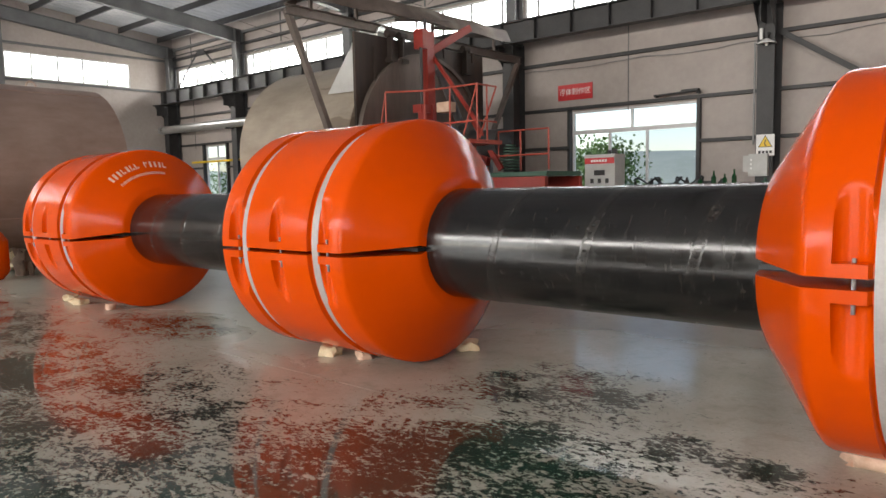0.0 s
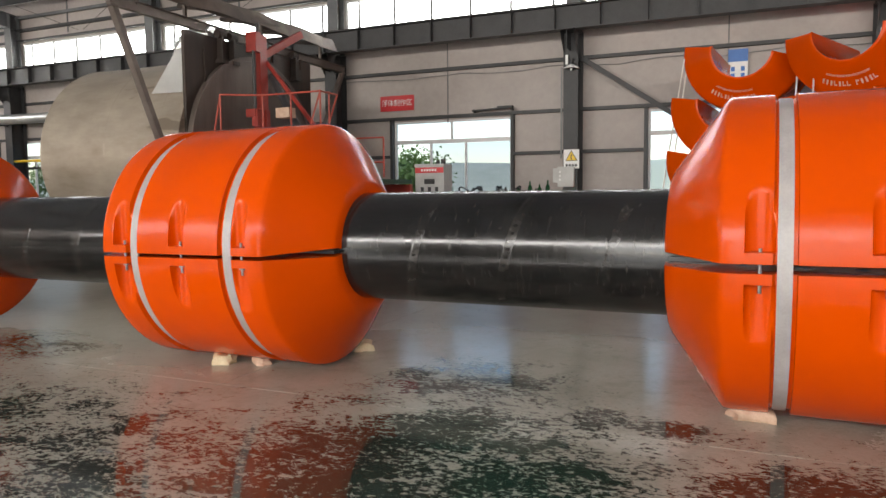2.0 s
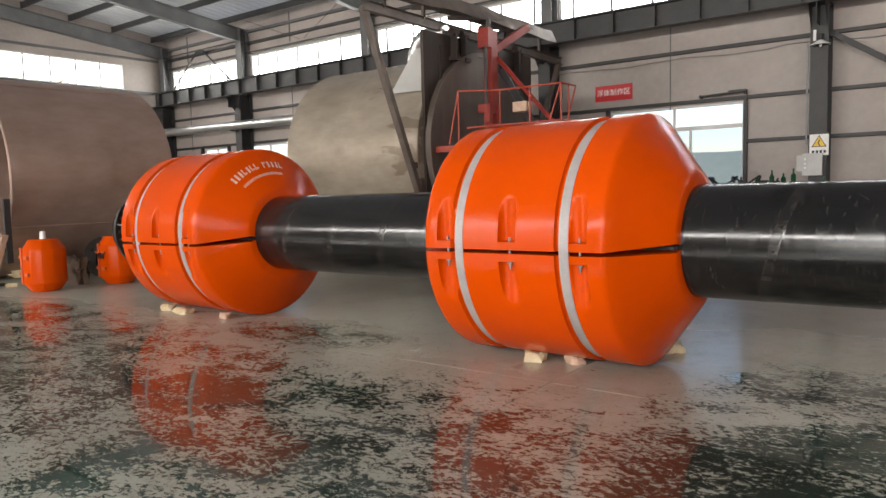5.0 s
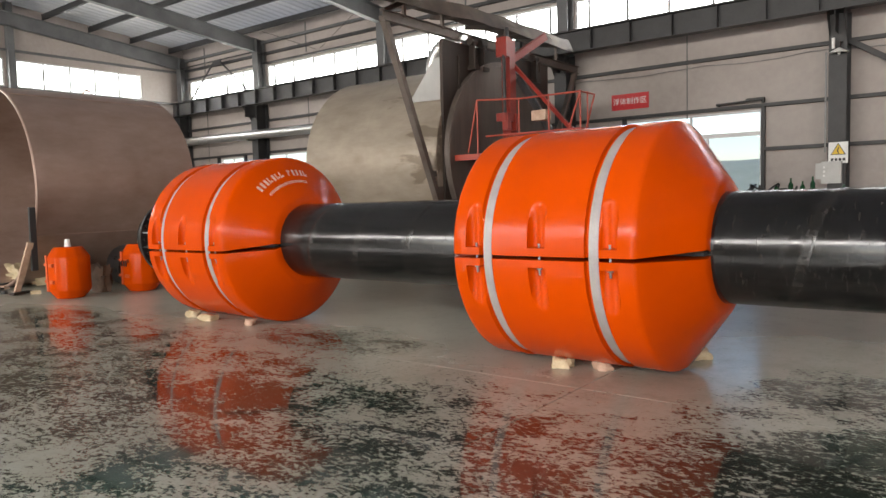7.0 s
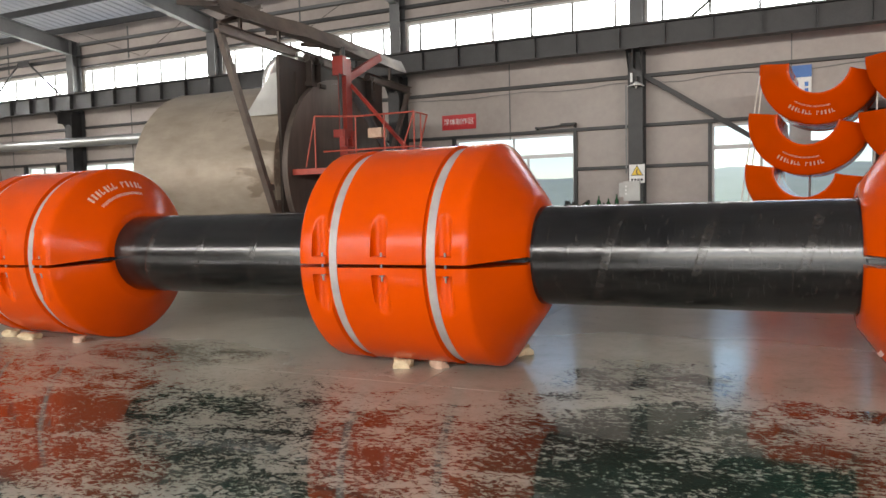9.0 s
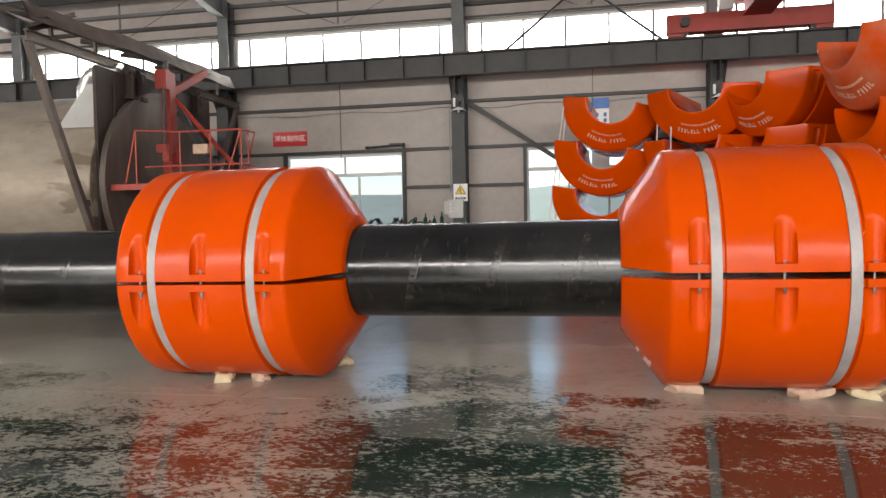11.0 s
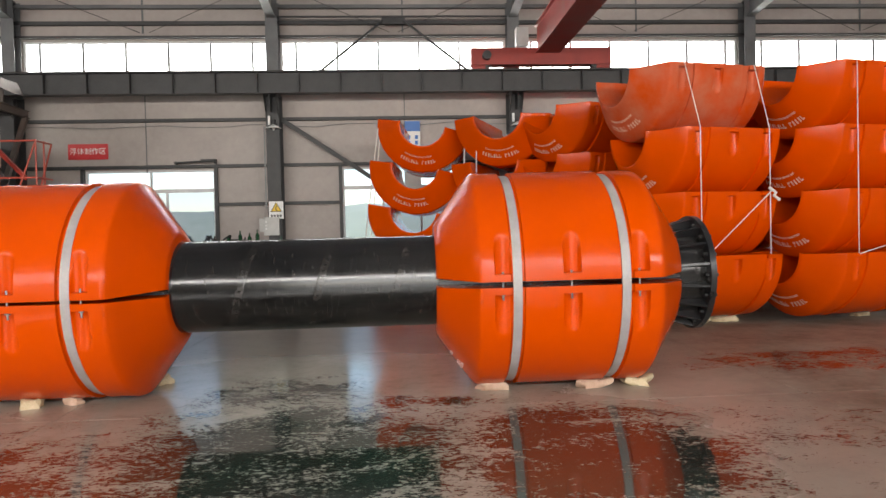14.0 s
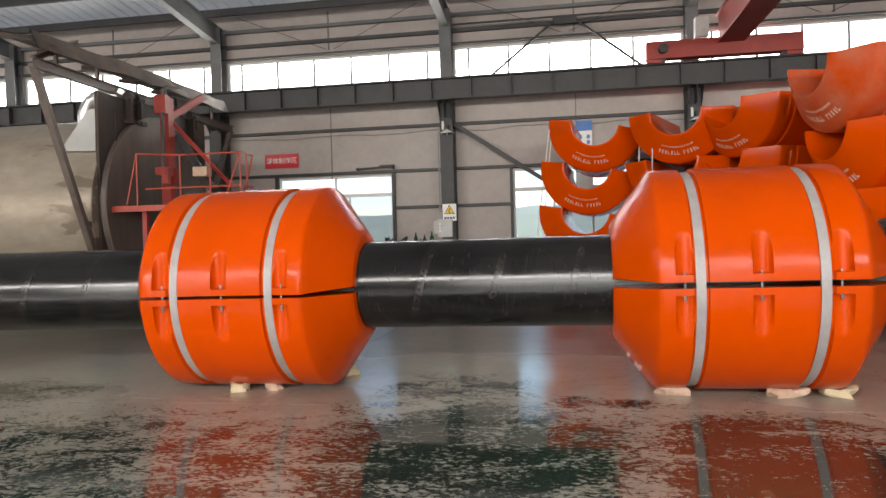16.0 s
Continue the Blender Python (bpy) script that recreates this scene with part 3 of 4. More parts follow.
def lettering(bm, R, HC, HE, RE, side, gap, mid=90.0):
    """Short bars in two arcs on a cone, where the maker's stencil stands."""
    rng = random.Random(5)
    for row, (k, span, size, n) in enumerate(((0.4, 56, 0.078, 13), (0.62, 50, 0.032, 30))):
        b = HC + (HE - HC) * k
        r = R + (RE - R) * k + 0.003
        slope = math.atan2(R - RE, HE - HC)
        step = span / n
        for i in range(n):
            if row == 0 and i == 7:
                continue
            t = radians(mid - span / 2 + (i + 0.5) * step)
            n_v = Vector((side * math.sin(slope), -math.cos(slope) * math.cos(t), math.cos(slope) * math.sin(t)))
            t_v = Vector((0, math.sin(t), math.cos(t)))
            u_v = n_v.cross(t_v)
            m = Matrix((t_v, u_v, n_v)).transposed().to_4x4()
            m.translation = Vector((side * b, -r * math.cos(t), r * math.sin(t) + gap))
            wd = r * radians(step) * rng.uniform(0.78, 0.9)
            if row == 0 and rng.random() < 0.6:
                add_box(bm, (-wd * 0.33, 0, 0), (wd * 0.3, size, 0.003), m)
                add_box(bm, (wd * 0.2, rng.choice((-1, 1)) * size * 0.3, 0), (wd * 0.5, size * 0.28, 0.003), m)
            else:
                add_box(bm, (0, 0, 0), (wd * 0.55, size, 0.003), m)


GAP = 0.014
SHELL = finish(half_shell(R, HC, HE, RE, 0.39, GAP), "upper_half", M_ORANGE, 32)

def strap_mesh(q, R, r_in, band=0.035):
    bm = bmesh.new()
    n = 48
    rings = []
    arc = [math.pi * i / n for i in range(n + 1)]
    for a, r in ((q - band, r_in), (q - band, R), (q + band, R), (q + band, r_in)):
        rings.append([(a, -r * math.cos(t), r * math.sin(t) + GAP) for t in arc] + [(a, r * math.cos(t), -r * math.sin(t) - GAP) for t in arc])
    sheet(bm, rings + rings[:1], close=True)
    bmesh.ops.remove_doubles(bm, verts=bm.verts, dist=1e-5)
    return finish(bm, "reflective_strap", M_TAPE, 35)


STRAPS = [strap_mesh(q, R - 0.026, R - 0.04) for q in (-0.433, 0.433)]
STRAPS_WIDE = [strap_mesh(q, R - 0.015, R - 0.04) for q in (-0.433, 0.433)]
bm = bmesh.new()
add_rod(bm, (0, 0, -0.125), (0, 0, 0.1), 0.009, 8)
add_rod(bm, (0, 0, -0.085), (0, 0, -0.065), 0.02, 6)
add_rod(bm, (0, 0, 0.06), (0, 0, 0.065), 0.028, 12)
BOLT = finish(bm, "bolt", M_BOLT, 35)
TEXT = {}
for side in (-1, 1):
    bm = bmesh.new()
    lettering(bm, R, HC, HE, RE, side, GAP, 80 if side > 0 else 90)
    TEXT[side] = finish(bm, "stencil_lettering", M_WHITE_INK)


def pipe_z(x):
    return PIPE_Z + SLOPE * x


def axis_pose(x, roll):
    return Matrix.Translation((x, PIPE_Y + YAW * x, pipe_z(x))) @ pose(0, 0, 0, 0, -math.degrees(SLOPE), math.degrees(YAW)) @ pose(0, 0, 0, roll)


def child(name, me, parent, m=None, label=""):
    ob = new(name, me)
    ob.parent = parent
    if m:
        ob.matrix_basis = m
    return tagged(ob, label)


for x, roll, sides, lab in ((-7.126, 5.0, (1,), "glossy orange pipe float with white straps and stencilled cone"), (-2.611, 2.0, (), "glossy orange pipe float clamped round the black pipe"), (1.713, 0.0, (), "glossy orange pipe float beside the flanged pipe end")):
    fl = thing("pipe_float", lab, "float", axis_pose(x, roll), "floats along the pipe")
    apart = 0.01 if x > 0 else 0.0
    up = child("upper_half", SHELL, fl, pose(0, 0, apart))
    low = child("lower_half", SHELL, fl, pose(0, 0, -apart, 180))
    for sm in STRAPS_WIDE if x > 0 else STRAPS:
        child("reflective_strap", sm, fl, label="white reflective strap in a groove")
    for s in (-1, 1):
        # added black strip: stands in for the deep shade of the seam gap
        part("gap_shade_strip", boxes(((0, s * 0.43, 0), (2.06, 0.08, 2 * GAP - 0.004))), M_FLANGE, fl, "added black strip standing in for the shade between the halves")
        for p in (-0.545, 0.0, 0.545):
            child("bolt", BOLT, fl, pose(p, s * (R - 0.048), 0), "zinc clamping bolt")
    for s in sides:
        tagged(child("stencil_lettering", TEXT[s], up, label="white stencilled arc of lettering"), kind="stuff")
    if x > 0:
        tagged(child("stencil_lettering", TEXT[-1], low, label="white stencilled arc of lettering"), kind="stuff")

# the pipe and its end flanges
X0, X1 = -9.05, 3.06
pipe = thing("dredge_pipe", "long black coated steel pipe carried by the floats", "pipe", axis_pose(0, 0))
bm = bmesh.new()
n = 96
rings = []
for a, r in ((X0, RP - 0.03), (X0, RP), *[(X0 + (X1 - X0) * i / 40, RP) for i in range(1, 40)], (X1, RP), (X1, RP - 0.03)):
    rings.append([(a, -r * math.cos(2 * math.pi * i / n), r * math.sin(2 * math.pi * i / n)) for i in range(n)])
sheet(bm, rings + rings[:1], close=True)
bmesh.ops.remove_doubles(bm, verts=bm.verts, dist=1e-5)
part("tube", bm, M_PIPE, pipe, smooth=40)
bm = bmesh.new()
pitch, n = 0.66, 48
turns = int((X1 - X0 - 0.3) / pitch * n)
rings = []
for i in range(turns):
    t = 2 * math.pi * i / n
    a = X0 + 0.15 + pitch * i / n
    rings.append([(a + d, -(RP + h) * math.cos(t), (RP + h) * math.sin(t)) for d, h in ((-0.036, -0.001), (-0.028, 0.0016), (-0.012, 0.0006), (0.012, 0.0006), (0.028, 0.0018), (0.036, -0.001))])
sheet(bm, rings)
part("weld_seam", bm, M_WELD, pipe, "raised spiral weld seam", smooth=50)
for x, out in ((X1 - 0.06, 1), (X0 + 0.3, -1)):
    bm = bmesh.new()
    n = 64
    prof = ((0.0, RP - 0.02), (0.0, 0.515), (0.05, 0.515), (0.05, RP - 0.02))
    sheet(bm, [[(x + out * a, -r * math.cos(2 * math.pi * i / n), r * math.sin(2 * math.pi * i / n)) for i in range(n)] for a, r in (*prof, prof[0])], close=True)
    bmesh.ops.remove_doubles(bm, verts=bm.verts, dist=1e-5)
    fl = part("flange", bm, M_FLANGE, pipe, "thick black bolting flange", smooth=30)
    for i in range(16):
        t = 2 * math.pi * (i + 0.5) / 16
        c, s = -math.cos(t), math.sin(t)
        bm = bmesh.new()
        q = Vector((0, -s, c)) * 0.011
        pts = [Vector((x - out * 0.3, c * RP, s * RP)), Vector((x - out * 0.3, c * (RP + 0.02), s * (RP + 0.02))), Vector((x, c * 0.495, s * 0.495)), Vector((x, c * RP, s * RP))]
        sheet(bm, [[p + q for p in pts], [p - q for p in pts]], close=True)
        bm.verts.ensure_lookup_table()
        bm.faces.new(bm.verts[:4]), bm.faces.new(bm.verts[4:8])
        part("gusset", bm, M_FLANGE, fl)
        bm = bmesh.new()
        t2 = 2 * math.pi * i / 16
        c, s = -math.cos(t2) * 0.462, math.sin(t2) * 0.462
        add_rod(bm, (x - out * 0.03, c, s), (x + out * 0.08, c, s), 0.017, 6)
        part("flange_bolt", bm, M_FLANGE, fl)


def rough_block(name, x, y, s, rz, material, label, seed):
    bm = bmesh.new()
    add_box(bm, (0, 0, s[2] / 2), s)
    bmesh.ops.subdivide_edges(bm, edges=bm.edges[:], cuts=4, use_grid_fill=True)
    for v in bm.verts:
        k = noise.noise(v.co * 14 + Vector((seed, 0, 0))) * 0.75
        d = Vector((v.co.x / s[0], v.co.y / s[1], (v.co.z - s[2] / 2) / s[2]))
        rnd = max(0.0, d.length - 0.5) * 0.55
        v.co.x *= 1 + k - rnd
        v.co.y *= 1 + k - rnd
        v.co.z = max(0.0, v.co.z * (1 + k * 0.6) - rnd * s[2] * (0.5 if d.z > 0 else 0))
    ob = single(name, bm, material, label, "block", "chocks under the floats", smooth=55)
    ob.matrix_basis = pose(x, y, FZ, 0, 0, rz)
    return ob


CHOCKS = ((-7.3, 4.43, 10), (-6.62, 4.5, -12), (-7.72, 4.5, 30), (-2.74, 4.55, 12), (-2.43, 4.63, -8), (1.14, 4.62, 0), (2.02, 4.56, 6), (2.44, 4.59, -10), (-1.95, 5.35, 40), (-2.9, 5.2, 0), (1.9, 5.15, 5), (-7.3, 5.3, 15))
for n, (x, y, rz) in enumerate(CHOCKS):
    brick = n in (1, 4, 5, 6)
    rough_block("chock_brick" if brick else "chock_stone", x, y, (0.26, 0.13, 0.075) if n in (5, 6) else (0.14, 0.1, 0.065) if brick else (0.22, 0.15, 0.075) if n == 7 else (0.18, 0.13, 0.075), rz, M_TIMBER if brick else M_CREAM, "worn pale brick wedged under an orange float" if brick else "cream broken stone chock beside an orange float", n * 3.1)

# ---- the stacks of half floats ----
def stack_half(Rs):
    return finish(half_shell(Rs, HC, HE, RE, 0.44, 0.0), "half_float", M_ORANGE, 32)


HALF = stack_half(R)
HALF_DUSTY = HALF.copy()
HALF_DUSTY.materials[0] = M_ORANGE_DUST
bm = bmesh.new()
lettering(bm, R, HC, HE, RE, -1, 0.0, 90)
INK = finish(bm, "stencil_lettering", M_WHITE_INK)


def half_float(x, y, top, yaw, tilt=0.0, dusty=False):
    """A half float lying cup upwards with its cut face at the height top."""
    ob = new("half_float", HALF_DUSTY if dusty else HALF)
    ob.matrix_basis = Matrix.Translation((x, y, top)) @ pose(0, 0, 0, 0, 0, yaw) @ pose(0, 0, 0, 180 + tilt, 0, 0)
    tagged(ob, "dusty faded orange half float in the stack" if dusty else "orange half float stacked cup upwards with rope", "float", "stacked half floats")
    tagged(child("stencil_lettering", INK, ob, label="white stencilled arc of lettering"), kind="stuff")
    return ob


LEVELS = (0.92, 1.765, 2.61, 3.45)
C1, C2, C3 = (4.62, 8.456), (6.7, 8.38), (8.84, 8.3)
for n, top in enumerate(LEVELS):
    half_float(C1[0] + (0.02, -0.05, 0.0, -0.2)[n], C1[1], top, 13, dusty=n == 3)
    half_float(C2[0] + (0.0, 0.04, -0.03, 0.0)[n], C2[1], top, 13)
    half_float(C3[0] + (0.0, -0.03, 0.05, 0.0)[n], C3[1], top, 13)
    half_float(5.95, 10.48, top, 13)
    half_float(3.78, 11.28, top, 30)
for n, top in enumerate(LEVELS):
    half_float(2.62 + (0, 0.1, -0.08, 0.0)[n], 12.25, top, 67)
    half_float((0.78, 0.78, 0.83, 1.0)[n], (13.04, 12.95, 13.04, 13.3)[n], top, 84, tilt=(8, 9, 10, 10)[n])


def rope(points, r=0.0065, knot=False):
    cu = bpy.data.curves.new("rope", "CURVE")
    cu.dimensions, cu.bevel_depth, cu.bevel_resolution = "3D", r, 2
    sp = cu.splines.new("POLY")
    sp.points.add(len(points) - 1)
    for p, q in zip(sp.points, points):
        p.co = (*q, 1)
    cu.materials.append(M_ROPE)
    return tagged(new("rope", cu), "white nylon rope tied round the stacked floats", "rope", "ropes on the stacks")


cu_, su_ = math.cos(radians(13)), math.sin(radians(13))
for cx, cy in (C1, C2):
    for off in (-0.545, 0.545):
        fx, fy = cx + off * cu_ + (R + 0.012) * su_, cy + off * su_ - (R + 0.012) * cu_
        pts = []
        for z in LEVELS[::-1]:
            k = (-0.2 if cx < 6 and z > 3.3 else 0.0)
            pts.append((fx + k * 1.0, fy, z))
        rope([(pts[0][0] - 0.3 * su_, pts[0][1] + 0.3 * cu_, LEVELS[3] + 0.012)] + pts)
    a = (cx + 0.545 * cu_ + (R + 0.03) * su_, cy + 0.545 * su_ - (R + 0.03) * cu_)
    b = (cx - 0.545 * cu_ + (R + 0.03) * su_, cy - 0.545 * su_ - (R + 0.03) * cu_)
    z0 = 1.765 if cx < 6 else 1.16
    rope([(a[0], a[1], z0), (b[0], b[1], z0 - (0.9 if cx < 6 else 0.25))])
    rope([(a[0] - 0.04, a[1] - 0.02, z0 + 0.05), (a[0] + 0.05, a[1] - 0.03, z0 - 0.02), (a[0] + 0.02, a[1] - 0.03, z0 - 0.06), (a[0] + 0.1, a[1] - 0.02, z0 - 0.12)], 0.022)
for p, q in (((0.02, 12.66, 3.42), (-0.32, 12.4, 0.85)), ((0.07, 12.75, 3.42), (-0.2, 12.4, 0.85)), ((1.68, 11.9, 3.42), (1.6, 11.9, 0.95)), ((1.88, 11.67, 3.42), (1.83, 11.7, 0.95))):
    rope([p, q], 0.012)
for n, (x, y) in enumerate(((5.1, 8.6), (7.3, 8.75), (4.6, 8.4), (8.7, 8.2))):
    rough_block("chock_stone", x, y, (0.34, 0.2, 0.1), 15 * n, M_CREAM, "cream stone chock under the stacked floats", 40 + n)

# ---- overhead crane ----
crane = thing("bridge_crane", "red overhead bridge crane on the runway beam", "crane", pose(3.77, WN - 0.72, -0.08))
part("end_truck", boxes(((0, 0, 5.42), (3.25, 0.3, 0.38)), ((-1.45, 0, 5.2), (0.3, 0.2, 0.1)), ((1.45, 0, 5.2), (0.3, 0.2, 0.1))), M_RED, crane)
for x in (-1.3, 1.3):
    bm = bmesh.new()
    add_rod(bm, (x, -0.08, 5.27), (x, 0.08, 5.27), 0.13, 20)
    part("wheel", bm, M_STEEL, crane, smooth=40)
bm = bmesh.new()
add_rod(bm, (-1.28, -0.3, 5.42), (-1.28, -0.15, 5.42), 0.1, 16)
part("motor", bm, M_STEEL, crane, smooth=40)
bm = bmesh.new()
add_box(bm, (0.15, -12.8, 5.82), (0.44, 25.6, 0.6))
add_box(bm, (0.15, -12.8, 6.135), (0.56, 25.6, 0.03))
add_box(bm, (0.15, -12.8, 5.505), (0.56, 25.6, 0.03))
part("bridge_girder", bm, M_RED, crane)
part("electric_box", boxes(((-0.45, -0.1, 5.85), (0.28, 0.25, 0.42))), M_CABINET, crane)

# ---- signs, lamps and small wall things ----
sign = thing("wall_sign", "red board with white characters on the wall", "sign", pose(-6.77, WN - 0.02, 3.39))
part("board", boxes(((0, 0, 0), (0.9, 0.02, 0.36))), M_SIGN, sign)
cu = bpy.data.curves.new("characters", "FONT")
cu.body, cu.size, cu.align_x, cu.align_y, cu.extrude = "浮体制作区", 0.165, "CENTER", "CENTER", 0.002
tmp = bpy.data.objects.new("characters", cu)
scene.collection.objects.link(tmp)
bpy.context.view_layer.update()
me = bpy.data.meshes.new_from_object(tmp.evaluated_get(bpy.context.evaluated_depsgraph_get()))
bpy.data.objects.remove(tmp)
me.materials.clear()
me.materials.append(M_WHITE)
child("characters", me, sign, pose(0, -0.014, 0, 90, 0, 0), "white painted characters")

warn = thing("warning_sign", "white electrical warning sign with a yellow triangle", "sign", pose(-2.4, WN - 0.56, 1.93))
part("board", boxes(((0, 0, 0), (0.33, 0.012, 0.4))), M_WHITE, warn)
for r, mat, d in ((0.15, M_BLACK, -0.008), (0.125, M_YELLOW, -0.011)):
    bm = bmesh.new()
    bmesh.ops.create_cone(bm, cap_ends=True, segments=3, radius1=r, radius2=r, depth=0.003, matrix=pose(0, d, 0.035, 90, 0, 0))
    part("triangle", bm, mat, warn)
bm = bmesh.new()
add_bar(bm, (0.012, -0.014, 0.1), (-0.015, -0.014, 0.03), 0.004, 0.018, (1, 0, 0))
add_bar(bm, (-0.015, -0.014, 0.035), (0.015, -0.014, -0.02), 0.004, 0.018, (1, 0, 0))
part("bolt_mark", bm, M_BLACK, warn)
tagged(part("caption_bars", boxes(*[((-0.1 + 0.066 * i, -0.008, -0.13), (0.045, 0.003, 0.05)) for i in range(4)]), M_BLACK, warn), kind="stuff")

ban = thing("wall_banner", "narrow white banner with a blue head on the wall", "banner", pose(0.78, WN - 0.1, 3.1))
part("cloth", boxes(((0, 0, 0), (0.36, 0.012, 1.8))), M_WHITE, ban)
part("head", boxes(((0, -0.009, 0.78), (0.36, 0.006, 0.24))), M_BLUE, ban)
tagged(part("text_bars", boxes(*[((-0.09 + 0.18 * i, -0.009, 0.52 - 0.13 * j), (0.07, 0.004, 0.09)) for i in range(2) for j in range(7)]), M_BLUE, ban), kind="stuff")


def bracket_lamp(x):
    lamp = thing("wall_lamp", "old white enamel wall lamp on a column", "lamp", pose(x, WN - 0.62, 3.86), "lamps on the columns")
    bm = bmesh.new()
    sheet(bm, [[(r * math.cos(2 * math.pi * i / 28), r * math.sin(2 * math.pi * i / 28), z) for i in range(28)] for r, z in ((0.03, 0.02), (0.06, 0.0), (0.17, -0.06), (0.172, -0.075), (0.15, -0.068), (0.04, -0.02))], close=True)
    part("shade", bm, M_WHITE, lamp, smooth=50)
    bm = bmesh.new()
    add_rod(bm, (0, 0, 0.0), (0, 0, 0.13), 0.035, 12)
    add_bar(bm, (0, 0, 0.1), (0.04, 0.1, 0.13), 0.03, 0.03)
    part("holder", bm, M_STEEL, lamp)
    bm = bmesh.new()
    add_rod(bm, (0, 0, -0.06), (0, 0, -0.11), 0.03, 12, 0.02)
    part("bulb", bm, M_WHITE, lamp, smooth=50)
    part("switch_box", boxes(((-0.1, 0.03, 0.12), (0.05, 0.06, 0.2))), M_WHITE, lamp)


bracket_lamp(-2.4)
bracket_lamp(3.23)
single("conduit", boxes(((-2.63, WN - 0.52, 2.9), (0.03, 0.03, 1.9))), M_MULL, "grey plastic conduit beside a column", "conduit")
awn = thing("rolled_awning", "dark rolled awning on a bracket above the window", "awning", pose(-4.35, WN - 0.16, 3.1))
bm = bmesh.new()
add_bar(bm, (-0.42, 0, -0.01), (0.55, -0.06, 0.02), 0.1, 0.03)
add_bar(bm, (0.2, -0.05, 0.03), (0.55, -0.06, 0.03), 0.12, 0.05)
part("roll", bm, M_BLACK, awn)
for x in (0.5, -0.4):
    part("bracket", boxes(((x, 0.05, -0.01), (0.04, 0.14, 0.06))), M_STEEL, awn)
cu = bpy.data.curves.new("wall_cable", "CURVE")
cu.dimensions, cu.bevel_depth = "3D", 0.008
sp = cu.splines.new("POLY")
cable = [(-8.3 + 0.4 * i, WN - 0.03, 3.95 + 0.03 * math.sin(i * 1.05) - (0.02 if i % 5 == 2 else 0)) for i in range(44)]
sp.points.add(len(cable) - 1)
for p, q in zip(sp.points, cable):
    p.co = (*q, 1)
cu.materials.append(M_MULL)
tagged(new("wall_cable", cu), "thin grey cable sagging along the wall", "cable")
rng = random.Random(4)
for n in range(12):
    x = -4.9 + 0.24 * n + rng.uniform(-0.05, 0.05)
    bm = bmesh.new()
    hgt = rng.uniform(0.05, 0.16)
    if n % 3 == 0:
        add_rod(bm, (-0.12, 0, 0.04), (0.14, 0.05, 0.04), 0.04, 10)
    elif n % 3 == 1:
        add_box(bm, (0, 0, hgt / 2), (rng.uniform(0.1, 0.24), 0.14, hgt), None, 0.01)
    else:
        add_rod(bm, (0, 0, 0), (0, 0, hgt), 0.05, 12)
        add_rod(bm, (0, 0, hgt), (0.02, 0, hgt + 0.05), 0.02, 8)
    ob = single("bench_tool", bm, rng.choice((M_BLACK, M_STEEL, M_RUST, M_GREEN)), "dark tool or part lying on the steel bench", "tool", "tools on the bench")
    ob.location = (x, 14.35, 1.252 + FZ)
cab = thing("switch_cabinet", "small grey switch cabinet below the warning sign", "cabinet", pose(-2.5, WN - 0.6, 1.56))
part("body", boxes(((0, 0, 0), (0.34, 0.12, 0.42))), M_CABINET, cab)
part("side_box", boxes(((-0.2, 0.0, 0.03), (0.14, 0.1, 0.3))), M_CABINET, cab)
for i in range(3):
    part("socket", boxes(((-0.12, -0.063, 0.1 - 0.08 * i), (0.03, 0.01, 0.04))), M_WHITE, cab)

# ---- the oven with its tank, hood and loading arm ----
TC, TR = (10.85, 1.95), 1.78


def drum(name, label, p0, p1, r, wall, material, open_ends=True, shift=0.0):
    """A tank shell about the axis p0-p1."""
    ob = thing(name, label, "tank", pose(0, shift, 0))
    m, length = along(p0, p1)
    n = 96
    bm = bmesh.new()
    prof = ((-length / 2, r), (-length / 2 + 0.02, r + 0.012), (-length / 2 + 0.06, r), (0.0, r), (length / 2 - 0.02, r), (length / 2, r), (length / 2, r - wall), (-length / 2, r - wall))
    sheet(bm, [[(q * math.cos(2 * math.pi * i / n), q * math.sin(2 * math.pi * i / n), a) for i in range(n)] for a, q in (*prof, prof[0])], close=True)
    bmesh.ops.remove_doubles(bm, verts=bm.verts, dist=1e-5)
    bmesh.ops.transform(bm, matrix=m, verts=bm.verts)
    part("shell", bm, material, ob, smooth=35)
    if not open_ends:
        bm = bmesh.new()
        bmesh.ops.create_cone(bm, cap_ends=True, segments=n, radius1=r - wall - 0.01, radius2=r - wall - 0.01, depth=0.03, matrix=m @ Matrix.Translation((0, 0, -length / 2 + 0.1)))
        part("end_plate", bm, material, ob)
        bm = bmesh.new()
        bmesh.ops.create_cone(bm, cap_ends=True, segments=n, radius1=r - 0.004, radius2=r - 0.004, depth=0.02, matrix=m @ Matrix.Translation((0, 0, length / 2 + 0.01)))
        part("front_ring", bm, material, ob)
    return ob


tank = drum("oven_tank", "large dusty beige steel oven tank lying on its side", (-10.8, TC[0], TC[1]), (-7.55, TC[0], TC[1]), TR, 0.03, M_TANK, False, 0.03)
for x in (-9.9, -8.2):
    part("saddle", boxes(((x, TC[0], 0.12), (0.2, 2.4, 0.5))), M_RUST, tank)
bm = bmesh.new()
for x in (-9.2, -8.0):
    sheet(bm, [[(x + d, TC[0] - (TR + h) * math.cos(math.pi * i / 40), TC[1] + (TR + h) * math.sin(math.pi * i / 40)) for i in range(41)] for d, h in ((-0.012, 0), (0, 0.006), (0.012, 0))])
part("weld_seam", bm, M_TANK, tank, smooth=60)
